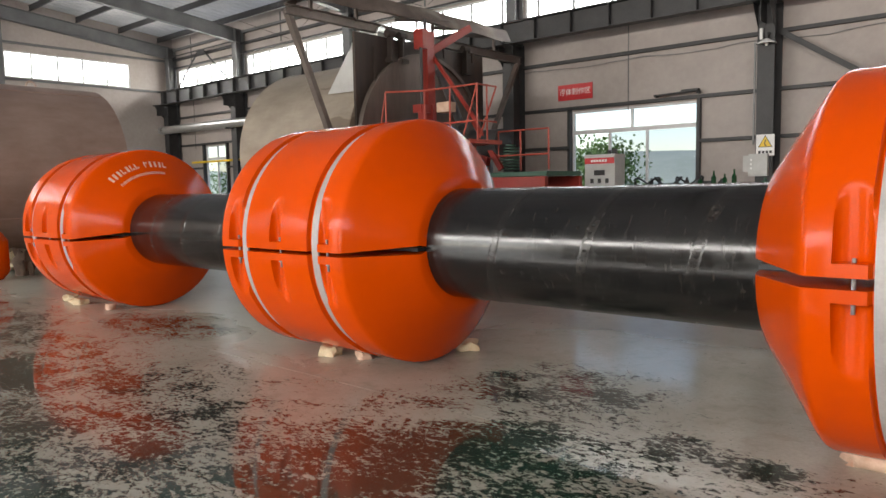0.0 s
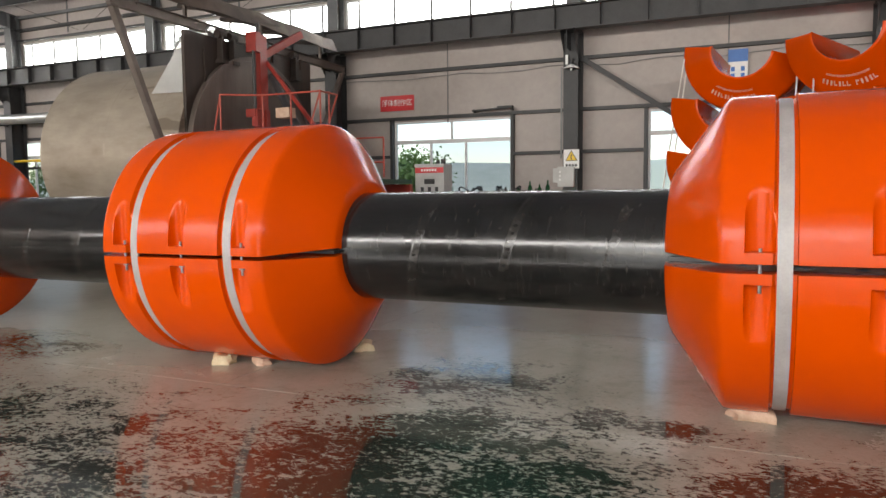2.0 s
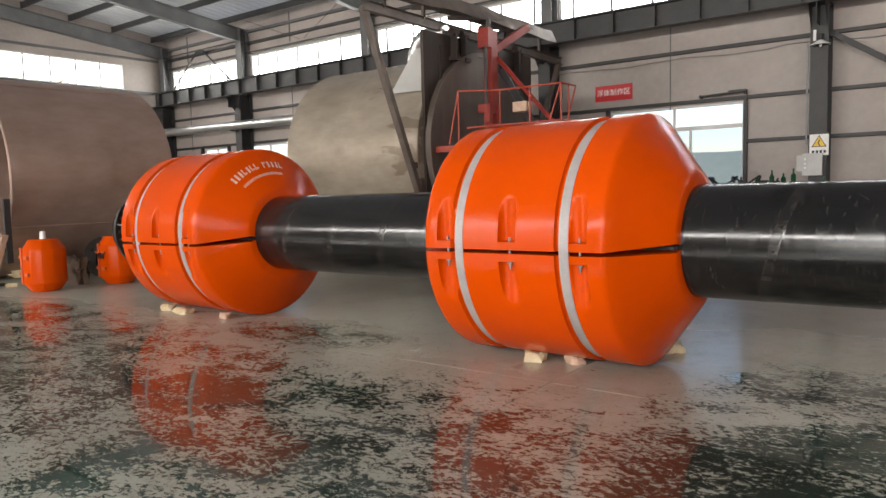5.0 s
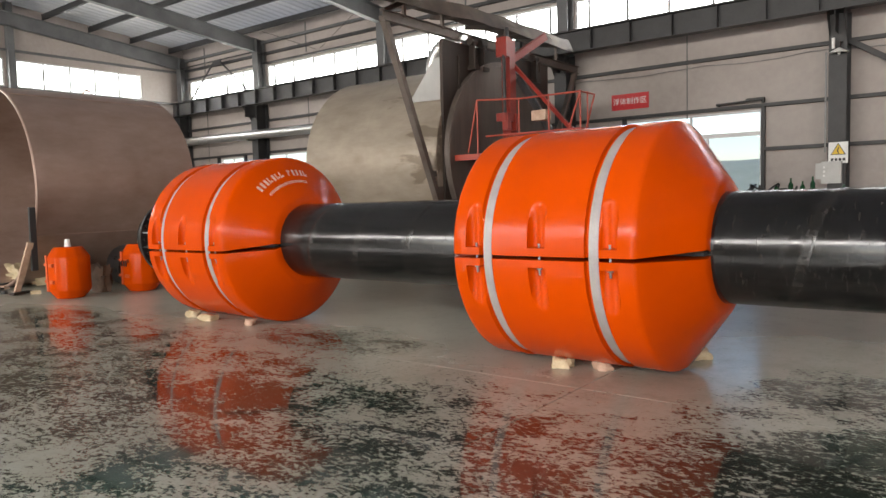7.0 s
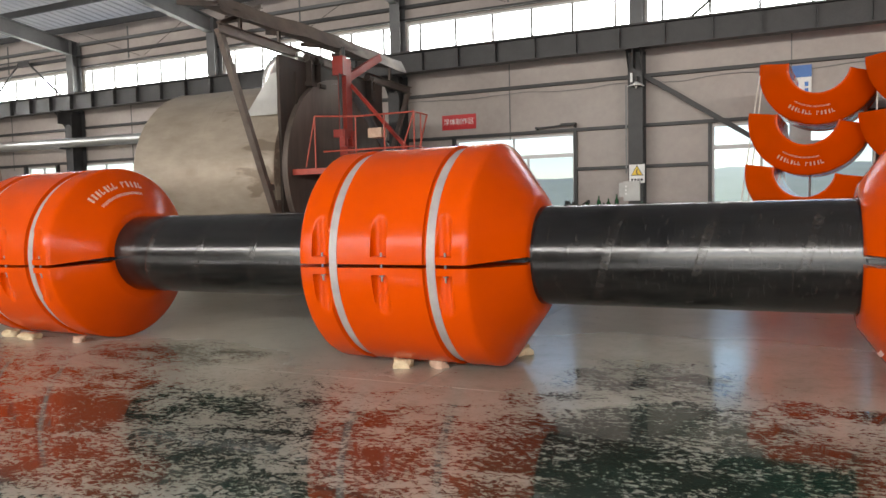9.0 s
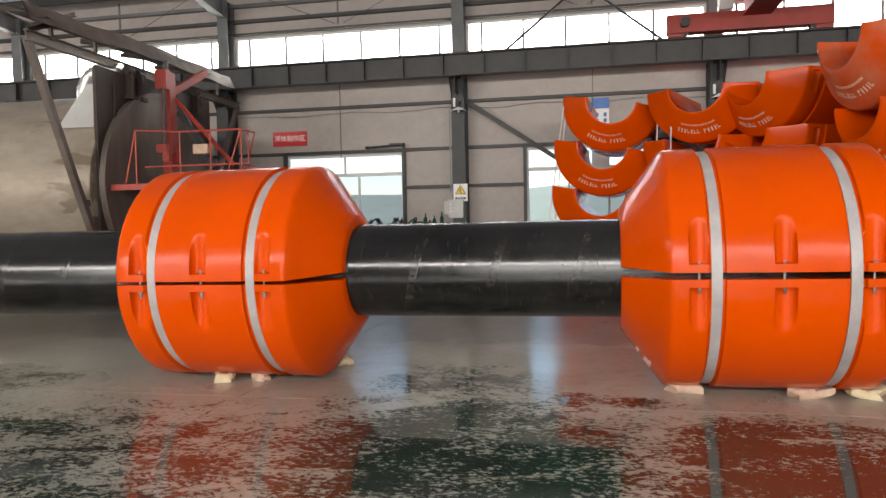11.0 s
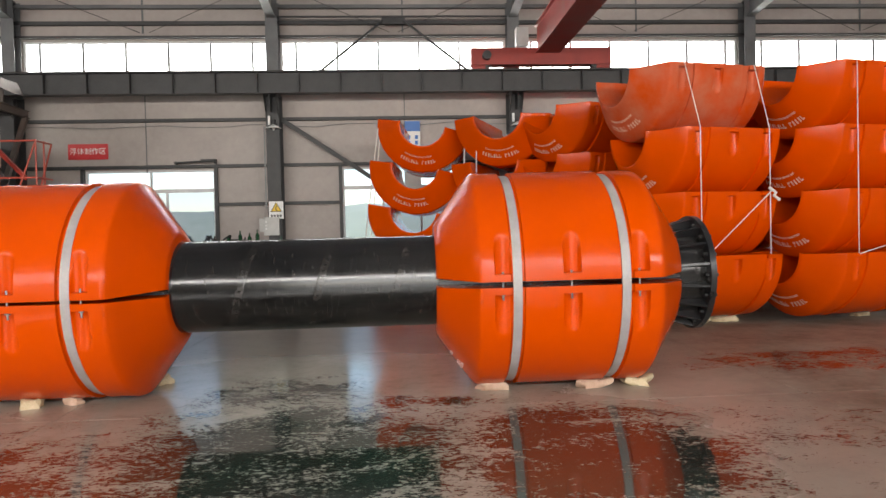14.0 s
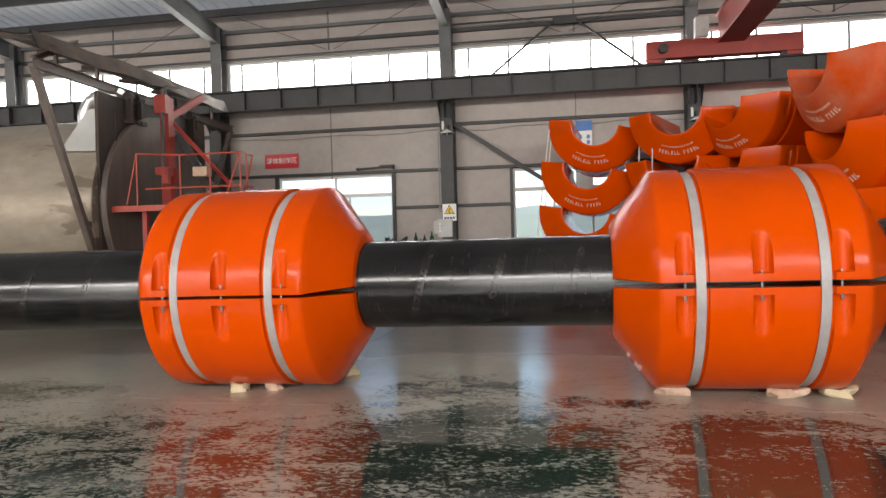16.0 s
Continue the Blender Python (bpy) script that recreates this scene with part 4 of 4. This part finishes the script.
# white sheet-metal corner shield and exhaust elbow
bm = bmesh.new()
sheet(bm, [[(-7.56, 9.26, 2.95), (-7.56, 9.3, 3.68)], [(-8.28, 9.3, 2.97), (-7.72, 9.32, 3.66)]])
bmesh.ops.solidify(bm, geom=bm.faces[:], thickness=0.02)
part("corner_shield", bm, M_WHITE, tank, "white painted sheet shield")
bm = bmesh.new()
bend = [(-8.25 + 0.36 * (1 - math.cos(a)), 9.97, 3.62 + 0.4 * math.sin(a)) for a in [i * math.pi / 14 for i in range(8)]] + [(-7.52, 9.97, 4.02)]
for p, q in zip([(-8.25, 9.97, 3.35)] + bend, bend):
    add_rod(bm, p, q, 0.13, 20)
for p, q in zip(bend[1:], bend[2:]):
    add_rod(bm, p, [u + (v - u) * 0.12 for u, v in zip(p, q)], 0.142, 20)
part("exhaust_elbow", bm, M_DUCT, tank, "shiny ribbed exhaust elbow", smooth=40)

face = thing("moulding_oven", "dark rusty oven front plate with a round steel door", "oven", pose(-0.07, 0.04, -0.06))
bm = boxes(((-7.44, (9.24 + 12.85) / 2, 1.97), (0.06, 12.85 - 9.24, 4.1)))
part("plate", bm, M_RUST, face)
bm = bmesh.new()
bmesh.ops.create_cone(bm, cap_ends=True, segments=80, radius1=1.72, radius2=1.68, depth=0.1, matrix=pose(-7.36, 10.95, 2.08, 0, 90, 0))
part("round_door", bm, M_DISC, face, "round worn steel oven door", smooth=30)
bm = bmesh.new()
sheet(bm, [[(-7.31 + d, 10.95 - r * math.cos(2 * math.pi * i / 80), 2.08 + r * math.sin(2 * math.pi * i / 80)) for i in range(80)] for d, r in ((0, 1.74), (0.03, 1.74), (0.03, 1.66), (0, 1.66))], close=True)
part("door_rim", bm, M_DISC, face, smooth=30)
for y in (10.05, 10.35, 12.2):
    bm = bmesh.new()
    add_box(bm, (-7.35, y, 3.85), (0.12, 0.06, 0.5))
    add_rod(bm, (-7.35, y - 0.09, 4.08), (-7.35, y + 0.09, 4.08), 0.07, 14)
    add_box(bm, (-7.33, y, 3.62), (0.16, 0.16, 0.07))
    part("hinge_clamp", bm, M_RUST, face)
for y in (9.7, 11.6, 12.5):
    part("stiffener_rib", boxes(((-7.4, y, 3.95 if y > 11 else 2.0), (0.03, 0.05, 0.2 if y > 11 else 3.6))), M_RUST, face)

hood = thing("oven_hood", "dark brown sheet-metal hood on a channel frame over the oven", "hood", pose(-0.12, 0.02, -0.03))
for p, q, w, h in (((-7.45, 7.9, 4.15), (-7.45, 14.4, 4.1), 0.1, 0.16), ((-7.45, 7.9, 4.2), (-7.5, 9.0, 4.75), 0.07, 0.08)):
    bm = bmesh.new()
    add_channel(bm, p, q, w, h, 0.012)
    part("frame_channel", bm, M_BRACE, hood)
bm = bmesh.new()
sheet(bm, [[(-7.17 + d + 0.02 * math.sin(y * 2.1), y, z + g + 0.025 * math.sin(y * 1.3) + 0.012 * math.sin(y * 4.7)) for y, z in [(7.6 + 5.95 * i / 40, 4.42 + 0.06 * i / 40) for i in range(41)]] for d, g in ((0.06, -0.12), (0.08, -0.12), (-0.05, 0.15), (-0.07, 0.15), (0.06, -0.12))])
part("fascia", bm, M_CANOPY, hood)
bm = bmesh.new()
add_bar(bm, (-7.5, 7.95, 4.16), (-7.45, 9.3, 0.9), 0.09, 0.11, (1, 0, 0))
part("diagonal_strut", bm, M_BRACE, hood)
bm = bmesh.new()
add_bar(bm, (-7.45, 14.3, 4.05), (-7.45, 13.3, 2.4), 0.08, 0.1, (1, 0, 0))
part("diagonal_strut", bm, M_BRACE, hood)
part("strut_tie", boxes(((-7.45, 9.15, 1.72), (0.06, 0.34, 0.1))), M_BRACE, hood)
part("frame_post", boxes(((-7.45, 9.2, 0.75), (0.1, 0.1, 1.5))), M_BRACE, hood)
part("frame_post", boxes(((-7.45, 13.2, 1.2), (0.1, 0.1, 2.4))), M_BRACE, hood)
bm = bmesh.new()
rng = random.Random(3)
rings = []
for i in range(25):
    y = 7.75 + (13.5 - 7.75) * i / 24
    w = 0.03 * math.sin(i * 1.7) + rng.uniform(-0.03, 0.03) - 0.12 * (1 - i / 24) ** 2
    rings.append([(-7.15 + 0.03 * math.sin(i), y, 4.47 + w), (-7.3, y, 4.58 + w), (-7.8, y, 4.68 + w * 0.5), (-8.3, y, 4.72)])
sheet(bm, rings)
bmesh.ops.solidify(bm, geom=bm.faces[:], thickness=0.02)
part("hood_sheet", bm, M_CANOPY, hood)
for y in (8.4, 9.4, 11.4, 13.4):
    part("hood_post", boxes(((-7.45, y, 4.35), (0.05, 0.05, 0.34))), M_BRACE, hood)
for i in range(6):
    bm = bmesh.new()
    add_bar(bm, (-7.3, 7.9 + i * 1.1, 4.48), (-8.25, 7.9 + i * 1.1, 4.64), 0.06, 0.08)
    part("hood_rib", bm, M_RUST, hood)

arm = thing("loading_arm", "red loading post with jib and work platform", "machine", pose(0, -0.08, -0.03))
part("post", boxes(((-7.02, 10.72, 2.0), (0.17, 0.2, 4.2)), ((-7.02, 10.55, 3.95), (0.22, 0.14, 0.34))), M_RED, arm)
bm = bmesh.new()
add_rod(bm, (-6.98, 10.5, 3.8), (-6.98, 10.5, 2.75), 0.03, 12)
add_rod(bm, (-6.98, 10.62, 4.1), (-6.98, 10.62, 4.3), 0.035, 10)
part("chain_rod", bm, M_STEEL, arm)
bm = bmesh.new()
add_bar(bm, (-7.0, 10.83, 3.78), (-6.85, 11.75, 4.3), 0.09, 0.13)
part("jib", bm, M_RED, arm)
bm = bmesh.new()
add_bar(bm, (-7.0, 10.85, 3.68), (-5.5, 10.2, 2.35), 0.04, 0.065)
part("stay", bm, M_RED, arm)
bm = bmesh.new()
add_rod(bm, (-6.9, 10.9, 3.4), (-5.9, 10.3, 2.3), 0.07, 12)
part("hydraulic_ram", bm, M_STEEL, arm)
part("clamp_block", boxes(((-6.95, 10.5, 2.7), (0.2, 0.34, 0.14)), ((-6.88, 10.4, 2.62), (0.12, 0.1, 0.3)), ((-6.88, 10.66, 2.62), (0.12, 0.1, 0.3))), M_RED, arm)
part("yellow_box", boxes(((-5.9, 9.9, 2.6), (0.26, 0.18, 0.16))), M_TIMBER, arm, "pale worn junction box")
part("platform", boxes(((-6.25, 9.95, 2.0), (2.3, 0.8, 0.06)), ((-6.25, 9.53, 1.98), (2.3, 0.05, 0.1))), M_RAIL, arm)
for x, y in ((-5.7, 9.75), (-6.9, 9.75), (-5.7, 10.35)):
    part("platform_leg", boxes(((x, y, 0.93), (0.08, 0.08, 2.1))), M_RED, arm)
for x, y in ((-6.85, 9.45), (-6.2, 9.7), (-5.65, 9.7), (-5.1, 9.7), (-5.1, 9.95)):
    bm = bmesh.new()
    add_rod(bm, (x, y, 2.0), (x, y, 2.9), 0.014, 8)
    part("rail_post", bm, M_RAIL, arm)
for z in (2.32, 2.88):
    bm = bmesh.new()
    add_rod(bm, (-6.2 if z > 2.5 else -6.85, 9.7, z), (-5.1, 9.7, z), 0.015, 8)
    add_rod(bm, (-5.1, 9.7, z), (-5.1, 10.2, z), 0.015, 8)
    part("handrail", bm, M_RAIL, arm)
bm = bmesh.new()
add_rod(bm, (-6.85, 9.45, 2.9), (-6.2, 9.7, 2.88), 0.015, 8)
part("handrail", bm, M_RAIL, arm)
for a, b in (((-6.85, 9.45, 2.9), (-7.05, 9.45, 2.05)), ((-5.1, 9.7, 2.88), (-5.4, 9.7, 2.05)), ((-5.1, 10.2, 2.88), (-5.1, 9.75, 2.05))):
    bm = bmesh.new()
    add_rod(bm, a, b, 0.014, 8)
    part("rail_stay", bm, M_RAIL, arm)

# red carriage and bench with clutter behind the pipe
car = thing("mould_carriage", "red steel mould carriage with a green deck", "machine", pose(0, -0.08, -0.03))
part("deck", boxes(((-6.1, 12.2, 1.5), (2.1, 1.2, 0.08))), M_GREEN, car)
for y in (11.6, 12.8):
    part("side_beam", boxes(((-6.1, y, 1.3), (2.1, 0.1, 0.3))), M_RED, car)
part("carriage_leg", boxes(*[((x, y, 0.55), (0.12, 0.12, 1.3)) for x in (-7.0, -5.2) for y in (11.7, 12.7)]), M_RED, car)
bm = bmesh.new()
add_rod(bm, (-6.9, 11.9, 2.1), (-6.2, 11.9, 2.1), 0.27, 24)
part("drive_motor", bm, M_STEEL, car, smooth=40)
bm = bmesh.new()
add_bar(bm, (-6.75, 11.7, 2.55), (-6.1, 11.7, 1.6), 0.06, 0.1)
add_bar(bm, (-6.9, 11.7, 1.9), (-6.4, 11.7, 1.75), 0.12, 0.16)
part("lever_arm", bm, M_RED, car)
bm = bmesh.new()
for x in (-6.2, -5.7, -5.1):
    add_rod(bm, (x, 11.75, 1.57), (x, 11.75, 2.3), 0.018, 8)
for z in (1.85, 2.3):
    add_rod(bm, (-6.2, 11.75, z), (-5.1, 11.75, z), 0.016, 8)
part("guard_rail", bm, M_RAIL, car)
bm = bmesh.new()
for i in range(9):
    add_rod(bm, (-6.2, 12.1, 1.6 + i * 0.055), (-6.2, 12.1, 1.63 + i * 0.055), 0.2 if i < 8 else 0.12, 20)
part("ribbed_motor", bm, M_GREEN, car, smooth=40)

box = thing("control_console", "grey control console with a red top", "cabinet", pose(-4.7, 13.0, FZ))
box.scale = (0.77, 0.8, 1.08)
part("body", boxes(((0, 0, 0.85), (0.8, 0.5, 1.7))), M_CABINET, box)
part("push_button", boxes(((0.12, 0, 1.79), (0.07, 0.07, 0.08)), ((0.27, 0, 1.8), (0.1, 0.08, 0.1))), M_BLACK, box)
part("top_panel", boxes(((0, -0.01, 1.73), (0.82, 0.52, 0.05))), M_CABINET, box)
part("name_plate", boxes(((0.0, -0.262, 1.645), (0.78, 0.02, 0.1))), M_SIGN, box, "red name plate")
part("display", boxes(((0.0, -0.26, 1.44), (0.28, 0.02, 0.09)), ((-0.2, -0.262, 1.3), (0.08, 0.02, 0.08)), ((0.0, -0.262, 1.3), (0.08, 0.02, 0.08)), ((0.2, -0.262, 1.3), (0.08, 0.02, 0.08))), M_STEEL, box)
tagged(part("label_bars", boxes(*[((-0.2 + 0.075 * i, -0.275, 1.645), (0.05, 0.006, 0.04)) for i in range(6)]), M_WHITE, box), kind="stuff")

bench = thing("wall_bench", "dark steel bench along the wall", "bench", pose(0, 0, FZ))
part("top", boxes(((-3.6, 14.2, 1.22), (3.6, 0.7, 0.06))), M_STEEL, bench)
part("leg", boxes(*[((x, 14.2, 0.6), (0.08, 0.6, 1.2)) for x in (-5.3, -3.6, -1.9)]), M_STEEL, bench)
for x, hgt in ((-3.05, 0.3), (-2.85, 0.24), (-2.68, 0.32), (-3.3, 0.2)):
    bm = bmesh.new()
    sheet(bm, [[(r * math.cos(2 * math.pi * i / 16), r * math.sin(2 * math.pi * i / 16), z * hgt / 0.3) for i in range(16)] for r, z in ((0.002, 0), (0.045, 0), (0.045, 0.18), (0.016, 0.23), (0.016, 0.3), (0.002, 0.3))], close=True)
    ob = single("glass_bottle", bm, M_BOTTLE, "dark green glass bottle on the bench", "bottle", "bottles on the bench", smooth=50)
    ob.location = (x, 14.1, 1.25 + FZ)
rng = random.Random(8)
for n in range(3):
    x = -4.35 + n * 0.42
    rope_pts = [(x + 0.26 * math.cos(a), 14.1 + 0.12 * math.sin(a), 1.365 + FZ + 0.09 * math.sin(a * 2 + n)) for a in [i * 0.5 for i in range(14)]]
    cu = bpy.data.curves.new("hose", "CURVE")
    cu.dimensions, cu.bevel_depth = "3D", 0.018
    sp = cu.splines.new("POLY")
    sp.points.add(len(rope_pts) - 1)
    for p, q in zip(sp.points, rope_pts):
        p.co = (*q, 1)
    cu.materials.append(M_BLACK)
    tagged(new("hose_coil", cu), "black hose coil lying on the bench", "hose", "hoses on the bench")

# ---- the open drum and what lies before it ----
big = drum("open_drum", "huge rust-brown open steel drum lying on the floor", (-13.85, 4.6, 1.66), (-13.85, 7.45, 1.66), 1.74, 0.03, M_DRUM)
bm = bmesh.new()
for i in range(9):
    a, b = math.pi * i / 8, math.pi * (i + 1) / 8
    add_rod(bm, (-13.85, 6.37 - 0.09 * math.cos(a), 3.4 + 0.12 * math.sin(a)) if i < 8 else (-13.85, 6.37, 3.48), (-13.85, 6.37 - 0.09 * math.cos(b), 3.4 + 0.12 * math.sin(b)) if i < 8 else (-13.85, 6.37, 3.52), 0.018, 8)
part("lifting_eye", bm, M_DRUM, big)
bm = bmesh.new()
add_bar(bm, (-12.1, 4.5, 0.3), (-11.95, 4.45, 1.3), 0.06, 0.09, (0, 1, 0))
part("drum_latch", bm, M_STEEL, big)
for deg in (-28, 62):
    bm = bmesh.new()
    p = (-13.85 + 1.745 * math.cos(radians(deg)), 1.66 + 1.745 * math.sin(radians(deg)))
    add_rod(bm, (p[0], 4.65, p[1]), (p[0], 7.4, p[1]), 0.012, 6)
    part("weld_seam", bm, M_DRUM, big)
bm = bmesh.new()
add_bar(bm, (-12.35, 4.3, FZ), (-12.0, 4.42, 0.75), 0.05, 0.09, (0, 1, 0))
part("prop", bm, M_TIMBER, big, "pale timber prop")


def buoy(x, y, h, label):
    ob = thing("small_float", label, "float", pose(x, y, FZ))
    bm = bmesh.new()
    n = 12
    prof = ((0.02, 0.0), (0.2, 0.0), (0.3, 0.13), (0.3, h - 0.15), (0.2, h), (0.02, h))
    sheet(bm, [[(r * math.cos(2 * math.pi * i / n), r * math.sin(2 * math.pi * i / n), z) for i in range(n)] for r, z in prof], close=True)
    bmesh.ops.bevel(bm, geom=bm.edges[:], offset=0.012, segments=1, affect="EDGES")
    part("body", bm, M_ORANGE, ob, smooth=20)
    # darker blocks stand in for the shaded pockets and seam groove
    for c, d in (((0.07, -0.284, h * 0.66), (0.1, 0.04, 0.05)), ((0.07, -0.284, h * 0.34), (0.1, 0.04, 0.05)), ((-0.2, -0.23, h * 0.66), (0.08, 0.06, 0.04)), ((-0.2, -0.23, h * 0.34), (0.08, 0.06, 0.04))):
        part("pocket_shade", boxes((c, d)), M_ORANGE_RECESS, ob)
    part("groove_shade_strip", boxes(((-0.07, -0.28, h / 2), (0.055, 0.04, h * 0.7))), M_ORANGE_RECESS, ob)
    return ob


s1 = buoy(-11.15, 4.6, 0.78, "small orange float half standing on the wet floor")
bm = bmesh.new()
add_rod(bm, (0, 0, 0.76), (0, 0, 0.89), 0.05, 12, 0.035)
part("plug", bm, M_WHITE, s1, "white plastic plug", smooth=40)
s2 = buoy(-10.95, 5.65, 0.76, "small orange float standing behind another")
tagged(part("marking_bars", boxes(*[((-0.12 + 0.07 * i, -0.31, 0.46), (0.03, 0.01, 0.09)) for i in range(4)]), M_BLACK, s2), kind="stuff")
bm = bmesh.new()
sheet(bm, [[(a, 5.9 - r * math.cos(2 * math.pi * i / 32), 0.36 + FZ + r * math.sin(2 * math.pi * i / 32)) for i in range(32)] for a, r in ((-11.9, 0.35), (-11.5, 0.35), (-11.5, 0.2), (-11.9, 0.2), (-11.9, 0.35))], close=True)
bmesh.ops.remove_doubles(bm, verts=bm.verts, dist=1e-5)
single("black_tyre_ring", bm, M_FLANGE, "black rubber ring leaning by the drum", "ring", smooth=40)
rough_block("timber_offcut", -11.4, 5.2, (0.3, 0.2, 0.4), 20, M_OLD_WOOD, "dark brown timber offcut standing by a small float", 61)
# scrap at the drum's mouth
rng = random.Random(11)
for n in range(16):
    x, y = -14.6 + rng.random() * 2.6, 3.9 + rng.random() * 0.7
    bm = bmesh.new()
    l = rng.uniform(0.15, 0.5)
    add_box(bm, (0, 0, 0.03), (l, rng.uniform(0.03, 0.18), rng.uniform(0.02, 0.06)))
    ob = single("scrap_piece", bm, rng.choice((M_TIMBER, M_RUST, M_STEEL, M_CREAM)), "scrap of timber and steel on the floor by the drum", "scrap", "scrap by the drum")
    ob.matrix_basis = pose(x, y, FZ + 0.002, 0, 0, rng.uniform(0, 180))
for n in range(5):
    rough_block("scrap_foam", -14.3 + 0.5 * n, 5.2 + 0.2 * (n % 2), (0.5, 0.4, 0.3), n * 40, M_CREAM, "torn pale foam lump inside the drum", 70 + n).location.z = FZ + 0.03
# far orange float behind the pipe
fb = half_float(-10.9, 12.6, FZ + R + 0.01, 60)

# ---- outside ----
rng = random.Random(21)
verts, faces = [], []
for k in range(16):
    cx, cy, cz = rng.choice(((-10.9, 24.0), (-10.6, 24.3), (-10.8, 24.1), (-36.5, 24.5), (-34.0, 24.2), (-31.5, 24.6))) + (0,)
    cx += rng.uniform(-0.4, 0.4)
    top = rng.uniform(2.2, 3.0)
    for j in range(500):
        p = Vector((cx + rng.gauss(0, 0.6), cy + rng.gauss(0, 0.5), rng.uniform(-0.3, top)))
        d = Vector((rng.uniform(-1, 1), rng.uniform(-1, 1), rng.uniform(-1, 1))).normalized()
        e = d.orthogonal().normalized()
        i = len(verts)
        verts += [p, p + d * 0.07 + e * 0.05, p + d * 0.15, p + d * 0.07 - e * 0.05]
        faces.append((i, i + 1, i + 2, i + 3))
me = bpy.data.meshes.new("shrubs")
me.from_pydata([tuple(v) for v in verts], [], faces)
me.materials.append(M_LEAF)
tagged(new("shrubs", me), "green leafy shrubs outside the windows", "shrubs", kind="stuff")
# a rise of fields and woods far off, air haze put into its pale colour
bm = bmesh.new()
rows = []
for j in range(9):
    row = []
    for i in range(61):
        x = -190 + 6.0 * i
        h = (6.5 + 3.0 * noise.noise(Vector((x * 0.018, 3.1, 0))) + 0.8 * noise.noise(Vector((x * 0.12, 7.7, 0)))) * math.sin(math.pi * j / 8)
        row.append((x, 80 + 6.0 * j, FZ - 0.3 + max(0.0, h)))
    rows.append(row)
sheet(bm, rows)
single("backdrop_hill", bm, M_HILL, "pale hazy green rise far outside the windows", "hill", kind="structure", smooth=60)

# ---- floor slabs ----
XS = [WW] + [v for v in [-2.34 + 6 * k for k in range(-4, 4)] if WW < v < WE] + [WE]
YS = [WS] + [v for v in [4.05 + 5.5 * k for k in range(-3, 3)] if WS < v < WN] + [WN]
for x0, x1 in zip(XS, XS[1:]):
    for y0, y1 in zip(YS, YS[1:]):
        bm = boxes((((x0 + x1) / 2, (y0 + y1) / 2, FZ - 0.03), (x1 - x0 - 0.009, y1 - y0 - 0.009, 0.06)))
        part("slab", bm, M_FLOOR, floor)
